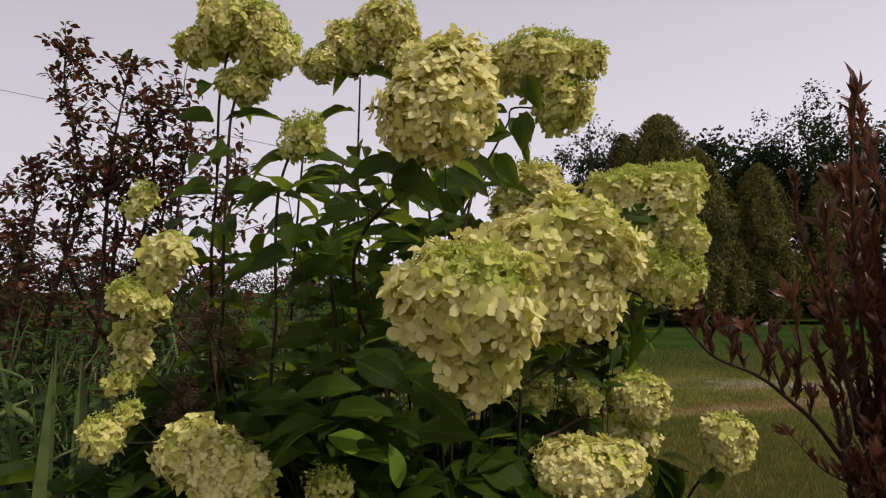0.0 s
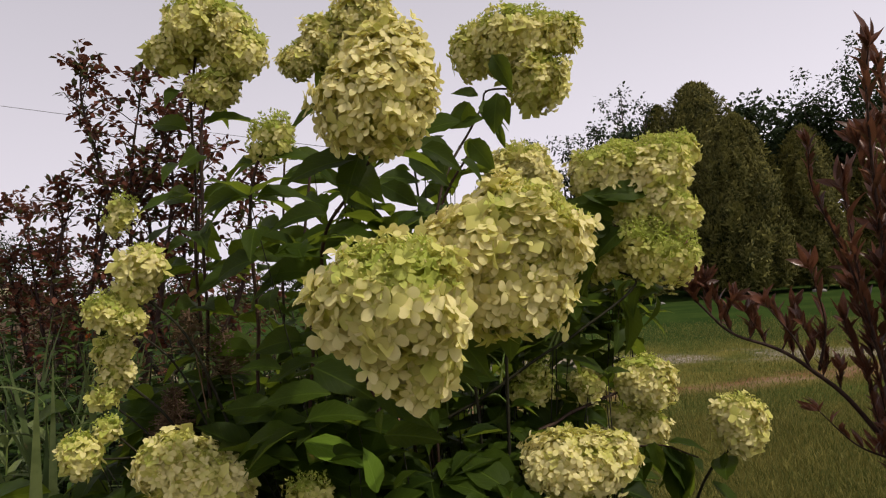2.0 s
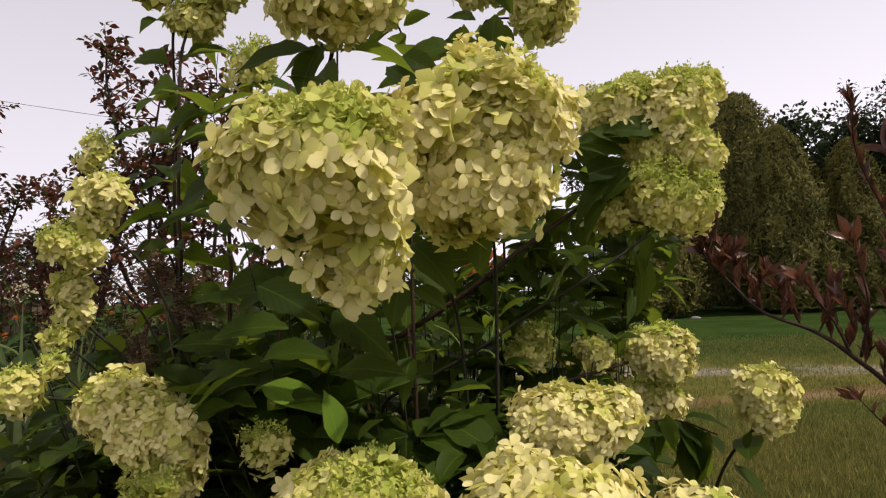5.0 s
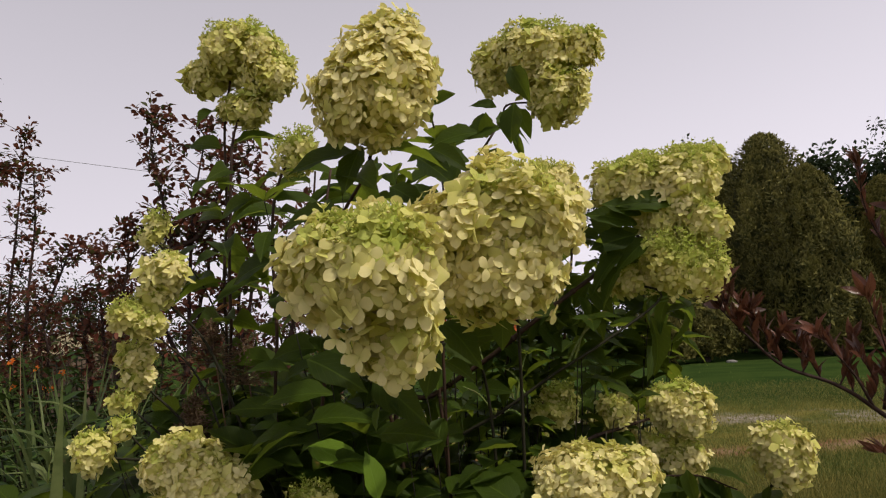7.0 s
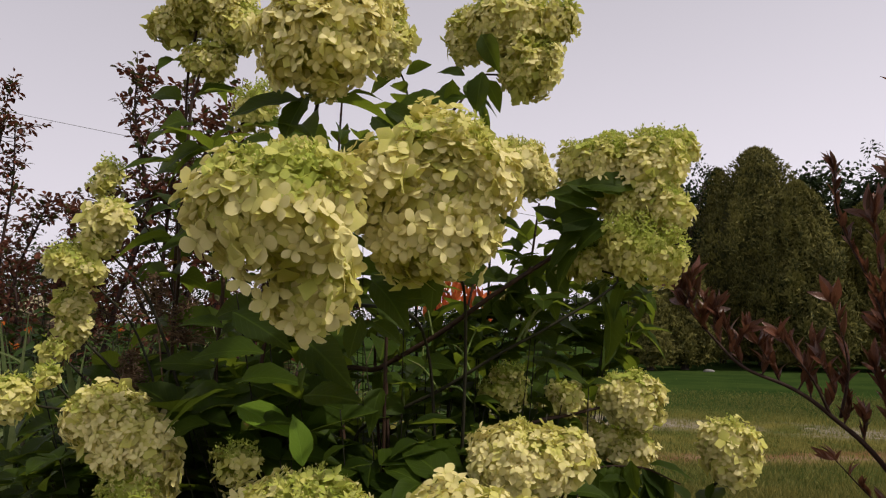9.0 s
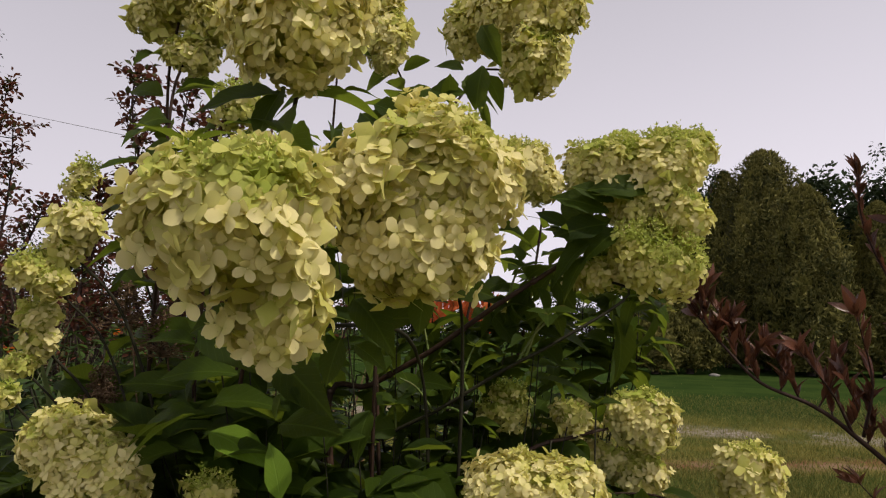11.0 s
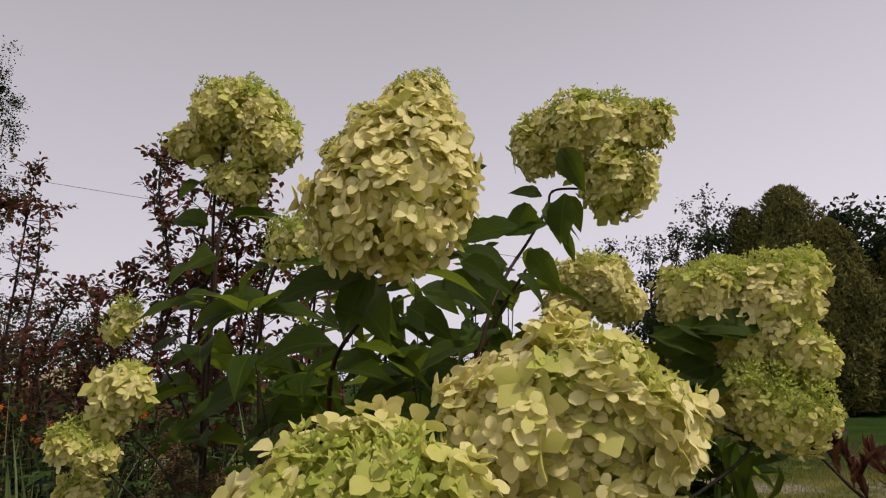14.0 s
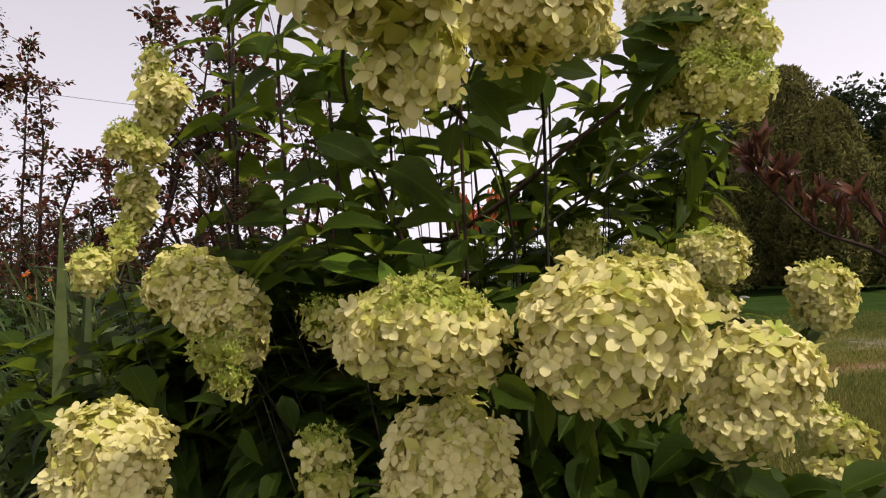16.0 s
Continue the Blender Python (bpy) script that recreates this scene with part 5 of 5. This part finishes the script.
for n in range(12):
    x, y = rng.uniform(-3.9, -2.75), rng.uniform(3.0, 3.9)
    daisy((x, y, 0.05), (x + rng.uniform(-0.05, 0.05), y, rng.uniform(0.98, 1.2)), ORANGE, n, rng.uniform(0.022, 0.032))


def flame_flower(foot, top, seed):
    """A flame-coloured spike of narrow upright petals."""
    r = random.Random(seed)
    foot, top = Vector(foot), Vector(top)
    ob = thing("flame_flower", None, at(foot), "flame-red flower spike behind the hydrangea", "flower", "flame flowers in the bed")
    line = glide([foot, foot.lerp(top, 0.5) + jitter(0.02), top], 5)
    part("stalk", Pile().add(tube_piece(line, [0.005] * len(line), 5)).mesh("stalk", GREEN_STEM, at=foot), at(foot), ob)
    p = Pile()
    for k in range(34):
        q = top + Vector((r.gauss(0, 0.022), r.gauss(0, 0.022), -0.13 * r.random()))
        out = Vector((r.gauss(0, 0.45), r.gauss(0, 0.45), 1)).normalized()
        p.add((SMALL[0], SMALL[1], {}), frame_of(q, out, (0, -1, 0), (0.030, 0.075, 0.04)))
    part("petals", p.mesh("petals", FLAME, at=foot), at(foot), ob)


for n, (x, y, z) in enumerate(((-0.40, 2.9, 1.38), (-0.33, 2.95, 1.35), (-0.46, 2.85, 1.33), (-0.27, 2.9, 1.31), (-0.52, 2.9, 1.36))):
    flame_flower((x, y, 0.05), (x, y, z), 90 + n)
for n, (x, y, h) in enumerate(((-0.5, 2.4, 0.95), (-0.1, 2.5, 0.9), (-0.7, 2.9, 1.05), (-0.2, 3.0, 1.0), (0.15, 2.3, 0.8))):
    strap_clump((x, y, 0.06), 18, h * 1.15, 0.6, 120 + n, "clump of thin yellowing strap leaves", 0.018)


# ---- lawn grass ----
def lawn_blades():
    g = np.random.default_rng(4)
    n = 120000
    y = 2.6 + 12.5 * g.random(n) ** 1.35
    x = -0.2 + (1.6 + 0.62 * y) * (0.5 + 0.30 * g.normal(size=n))
    y = y + g.normal(0, 0.5, n)
    m = 60000
    x, y = np.concatenate([x, g.normal(0.5, 4.5, m)]), np.concatenate([y, g.normal(2.5, 4.5, m)])
    m = 70000
    x, y = np.concatenate([x, g.normal(1.8, 1.0, m)]), np.concatenate([y, 2.4 + 4.4 * g.random(m) ** 1.2 + g.normal(0, 0.5, m)])
    n = len(x)
    keep = (((x + 1.3) / 3.0) ** 2 + ((y - 2.0) / 2.5) ** 2 > 0.94)
    keep &= ~((np.abs(y - 9.7) < 0.6) & (g.random(n) < 0.5)) & ~((np.abs(y - 0.45 * x - 6.75) < 0.3) & (g.random(n) < 0.6))
    x, y = x[keep], y[keep]
    n = len(x)
    z = np.array([lie(a, b) for a, b in zip(x, y)]) - 0.004
    turn, lean, tall = g.random(n) * 2 * np.pi, g.normal(0, 0.022, (n, 2)), 0.026 + 0.045 * g.random(n) ** 1.6
    wide = 0.0026 + 0.0034 * g.random(n)
    dx, dy = np.cos(turn) * wide, np.sin(turn) * wide
    v = np.stack([np.stack([x - dx, y - dy, z], 1), np.stack([x + dx, y + dy, z], 1), np.stack([x + lean[:, 0], y + lean[:, 1], z + tall], 1)], 1).reshape(-1, 3)
    p = Pile()
    p.v, p.f, p.count = [v], [(3 * k, 3 * k + 1, 3 * k + 2) for k in range(n)], 3 * n
    thing("lawn_grass", p.mesh("lawn_grass", GRASS), Matrix(), "short green and straw-coloured lawn grass", "grass", kind="stuff")


lawn_blades()

# ---- trees ----
SPRAY = [blade_piece([(0.0, 0.3), (0.5, 1.0), (1.0, 0.05)], q, 0.1, b, 0.0, 2) for q, b in ((0.34, 0.3), (0.42, 0.15), (0.30, 0.5))]
LEAFLET = [blade_piece([(0.0, 0.2), (0.5, 1.0), (1.0, 0.1)], q, 0.15, b, 0.0, 2) for q, b in ((0.7, 0.2), (0.6, 0.4))]


def conifer(x, y, height, radius, seed, label, count=3600, full=1.0, low=0.25):
    r = random.Random(seed)
    z0 = lie(x, min(y, 60)) - 0.05
    foot = Vector((x, y, z0))
    ob = thing("conifer_tree", None, at(foot), label, "tree", "trees along the lawn")
    line = [foot, foot + Vector((0.03, 0, height * 0.5)), foot + Vector((0, 0, height * 0.9))]
    part("trunk", Pile().add(tube_piece(line, [0.14, 0.08, 0.02], 8)).mesh("trunk", BARK, at=foot), at(foot), ob)

    def girth(s):
        """The crown's half width at a share of its height."""
        return radius * (min(1.0, (s + 0.10) / 0.3) ** 0.5) * (1 - s**(1.6 * full)) ** 0.62

    p = Pile()
    rings, sides = 12, 18
    v, f = [], []
    for k in range(rings + 1):
        s = k / rings
        for j in range(sides):
            a = 2 * math.pi * j / sides
            q = 0.66 * girth(min(s, 0.995)) * (1 + 0.18 * noise.noise((math.cos(a) * 1.5 + x, math.sin(a) * 1.5, s * 6)))
            v.append((x + q * math.cos(a), y + q * math.sin(a), z0 + low + s * (height - low) * 0.97))
        if k:
            for j in range(sides):
                i, i2 = (k - 1) * sides + j, (k - 1) * sides + (j + 1) % sides
                f.append((i, i2, i2 + sides, i + sides))
    p.add((np.array(v), f, {}))
    for _ in range(int(2.6 * count)):
        s = r.random() ** 1.15
        a = r.uniform(0, 2 * math.pi)
        if math.sin(a) > 0.55:
            a = -a
        q = girth(s) * (0.88 + 0.5 * noise.noise((math.cos(a) * 4 + x, math.sin(a) * 4, s * height * 0.8)) + 0.16 * noise.noise((math.cos(a) * 9 + x, math.sin(a) * 9, s * height * 2.2)) + r.uniform(-0.14, 0.05))
        spot = Vector((x + q * math.cos(a), y + q * math.sin(a), z0 + low + s * (height - low)))
        out = Vector((math.cos(a) * 0.6, math.sin(a) * 0.6, r.uniform(0.1, 1.3))) + jitter(0.45)
        size = r.uniform(0.12, 0.26)
        p.add(r.choice(SPRAY), frame_of(spot, out, (math.cos(a), math.sin(a), 0.2), (size,) * 3))
    part("crown", p.mesh("crown", CONIFER, at=foot), at(foot), ob)


def broadleaf(x, y, height, radius, seed, label, clumps=70, per=60, airy=0.0, trunk=0.16, mat=None, leaf=0.15):
    r = random.Random(seed)
    z0 = lie(max(-40, min(40, x)), min(y, 60)) - 0.05
    foot = Vector((x, y, z0))
    ob = thing("broadleaf_tree", None, at(foot), label, "tree", "trees along the lawn")
    fork = foot + Vector((r.uniform(-0.2, 0.2), 0, height * 0.34))
    part("trunk", Pile().add(tube_piece(glide([foot, foot.lerp(fork, 0.5) + jitter(0.06), fork], 3), [trunk * (1 - 0.05 * k) for k in range(7)], 8)).mesh("trunk", BARK, at=foot), at(foot), ob)
    crown, limbs = Pile(), Pile()
    for k in range(clumps):
        u = Vector((r.gauss(0, 1), r.gauss(0, 1), r.gauss(0, 1))).normalized() * r.random() ** 0.45
        mid = foot + Vector((u.x * radius, u.y * radius, height * 0.60 + u.z * height * 0.38))
        if k % 3 == 0:
            limbs.add(tube_piece(glide([fork, fork.lerp(mid, 0.5) + jitter(0.2), mid], 3), [trunk * 0.45 * (1 - 0.13 * j) for j in range(7)], 5))
        girth = radius * r.uniform(0.16, 0.34) * (1 - 0.35 * airy)
        for _ in range(per):
            d = Vector((r.gauss(0, 0.5), r.gauss(0, 0.5), r.gauss(0, 0.42)))
            crown.add(r.choice(LEAFLET), frame_of(mid + d * girth, d + jitter(0.5), (r.gauss(0, 0.6), r.gauss(0, 0.6), 1), (leaf * r.uniform(0.6, 1.3),) * 3))
    part("limb_work", limbs.mesh("limb_work", BARK, at=foot), at(foot), ob)
    part("crown", crown.mesh("crown", mat or BROADLEAF, at=foot), at(foot), ob)


conifer(6.15, 26.0, 6.75, 2.0, 1, "dense dark green columnar cedar at the lawn's edge", 5200)
conifer(5.3, 29.0, 8.9, 2.9, 2, "broad dark green conifer behind the cedars", 5600, 1.5)
conifer(8.75, 27.0, 6.2, 1.7, 3, "dense columnar cedar with yellowish tips", 4200)
conifer(2.1, 25.0, 3.6, 1.25, 4, "low dark evergreen under taller trees", 2600, 1.6)
conifer(0.9, 23.5, 2.6, 1.1, 5, "low dark evergreen under taller trees", 2200, 1.6)
conifer(4.1, 31.0, 8.6, 1.5, 6, "dark green round-topped conifer tree", 3000, 1.8)
conifer(11.4, 27.5, 5.6, 1.8, 7, "dense columnar cedar at the lawn's edge", 3600)
broadleaf(9.6, 33.0, 9.0, 3.2, 11, "dark dense tree behind the cedars", 210, 76, 0.0, leaf=0.24)
broadleaf(12.6, 32.0, 11.6, 2.8, 12, "tall airy tree with an open crown", 90, 60, 0.8)
broadleaf(15.5, 33.0, 9.5, 3.4, 13, "dark dense tree behind the cedars", 150, 70, 0.0, leaf=0.24)
broadleaf(2.3, 30.5, 9.9, 2.3, 14, "airy tree with thin upright twigs", 64, 49, 1.0)
broadleaf(-0.1, 30.0, 8.8, 2.2, 15, "airy tree with thin upright twigs", 60, 49, 1.0)
broadleaf(3.6, 33.0, 8.4, 2.4, 16, "dark dense tree behind the cedars", 80, 64, 0.2, leaf=0.24)
broadleaf(0.9, 28.0, 5.0, 2.0, 17, "low spreading tree at the lawn's edge", 70, 64, 0.0)
broadleaf(-27.5, 27.0, 4.9, 3.4, 18, "low rounded tree beyond the garden", 80, 57, 0.0)
broadleaf(-22.0, 30.0, 3.6, 3.0, 19, "low rounded tree beyond the garden", 60, 53, 0.0)
broadleaf(-32.0, 25.0, 6.0, 3.5, 20, "low rounded tree beyond the garden", 80, 57, 0.0)
broadleaf(-36.6, 26.0, 22.5, 2.0, 21, "very tall narrow poplar", 120, 76, 0.0, 0.3)
for n, (x, h) in enumerate(((-3.5, 3.4), (-1.6, 3.8), (-7.2, 3.0), (-11.0, 2.6), (-17.0, 2.6), (-13.0, 2.3), (-9.0, 2.6), (-5.5, 2.8))):
    broadleaf(x, 34.0, h, 2.6, 30 + n, "far low hedge tree beyond the lawn", 40, 49, 0.0, 0.08)


# ---- cable, hut, edging stones ----
def cable():
    a, b = Vector((-46.0, 25.0, 15.5)), Vector((4.95, 31.4, 4.85))
    line = [a.lerp(b, k / 40) + Vector((0, 0, -0.15 * 4 * (k / 40) * (1 - k / 40) + 0.0)) for k in range(41)]
    thing("overhead_cable", Pile().add(tube_piece(line, [0.014] * 41, 5)).mesh("overhead_cable", WIRE), Matrix(), "thin overhead cable across the pale sky", "cable")


cable()


def garden_hut():
    foot = Vector((-9.25, 9.2, 0.0))
    hut = thing("garden_hut", None, at(foot), "low wooden hut with a pale weathered roof", "hut")
    bm = bmesh.new()
    bmesh.ops.create_cube(bm, size=1)
    bmesh.ops.scale(bm, vec=(0.9, 1.2, 1.3), verts=bm.verts)
    bmesh.ops.translate(bm, vec=(0, 0, 0.65), verts=bm.verts)
    bmesh.ops.bevel(bm, geom=bm.edges, offset=0.02, segments=1, affect="EDGES")
    data = bpy.data.meshes.new("wall")
    bm.to_mesh(data), bm.free()
    data.materials.append(BOARD)
    part("wall", data, at(foot), hut)
    for side in (-1, 1):
        bm = bmesh.new()
        bmesh.ops.create_cube(bm, size=1)
        bmesh.ops.scale(bm, vec=(1.1, 0.98, 0.05), verts=bm.verts)
        bmesh.ops.bevel(bm, geom=bm.edges, offset=0.01, segments=1, affect="EDGES")
        data = bpy.data.meshes.new("roof_slope")
        bm.to_mesh(data), bm.free()
        data.materials.append(ROOF)
        part("roof_slope", data, at(foot) @ pose(0, 0.44 * side, 1.43, -22 * side, 0, 0), hut)


garden_hut()


def boulder(x, y, size, seed):
    lump = np.array([1 + 0.25 * noise.noise(Vector(q) * 1.6 + Vector((seed, 0, 0))) for q in BALL[0]])[:, None]
    p = Pile().add((BALL[0] * lump * np.array((size, size * 0.7, size * 0.42)), BALL[1], {}))
    thing("boulder", p.mesh("boulder", WHITE_STONE), at((x, y, lie(x, y) + 0.15 * size)), "pale boulder lying at the lawn's edge", "stone", "boulders at the lawn's edge")


boulder(8.3, 25.2, 0.24, 1)
boulder(2.75, 23.6, 0.17, 2)
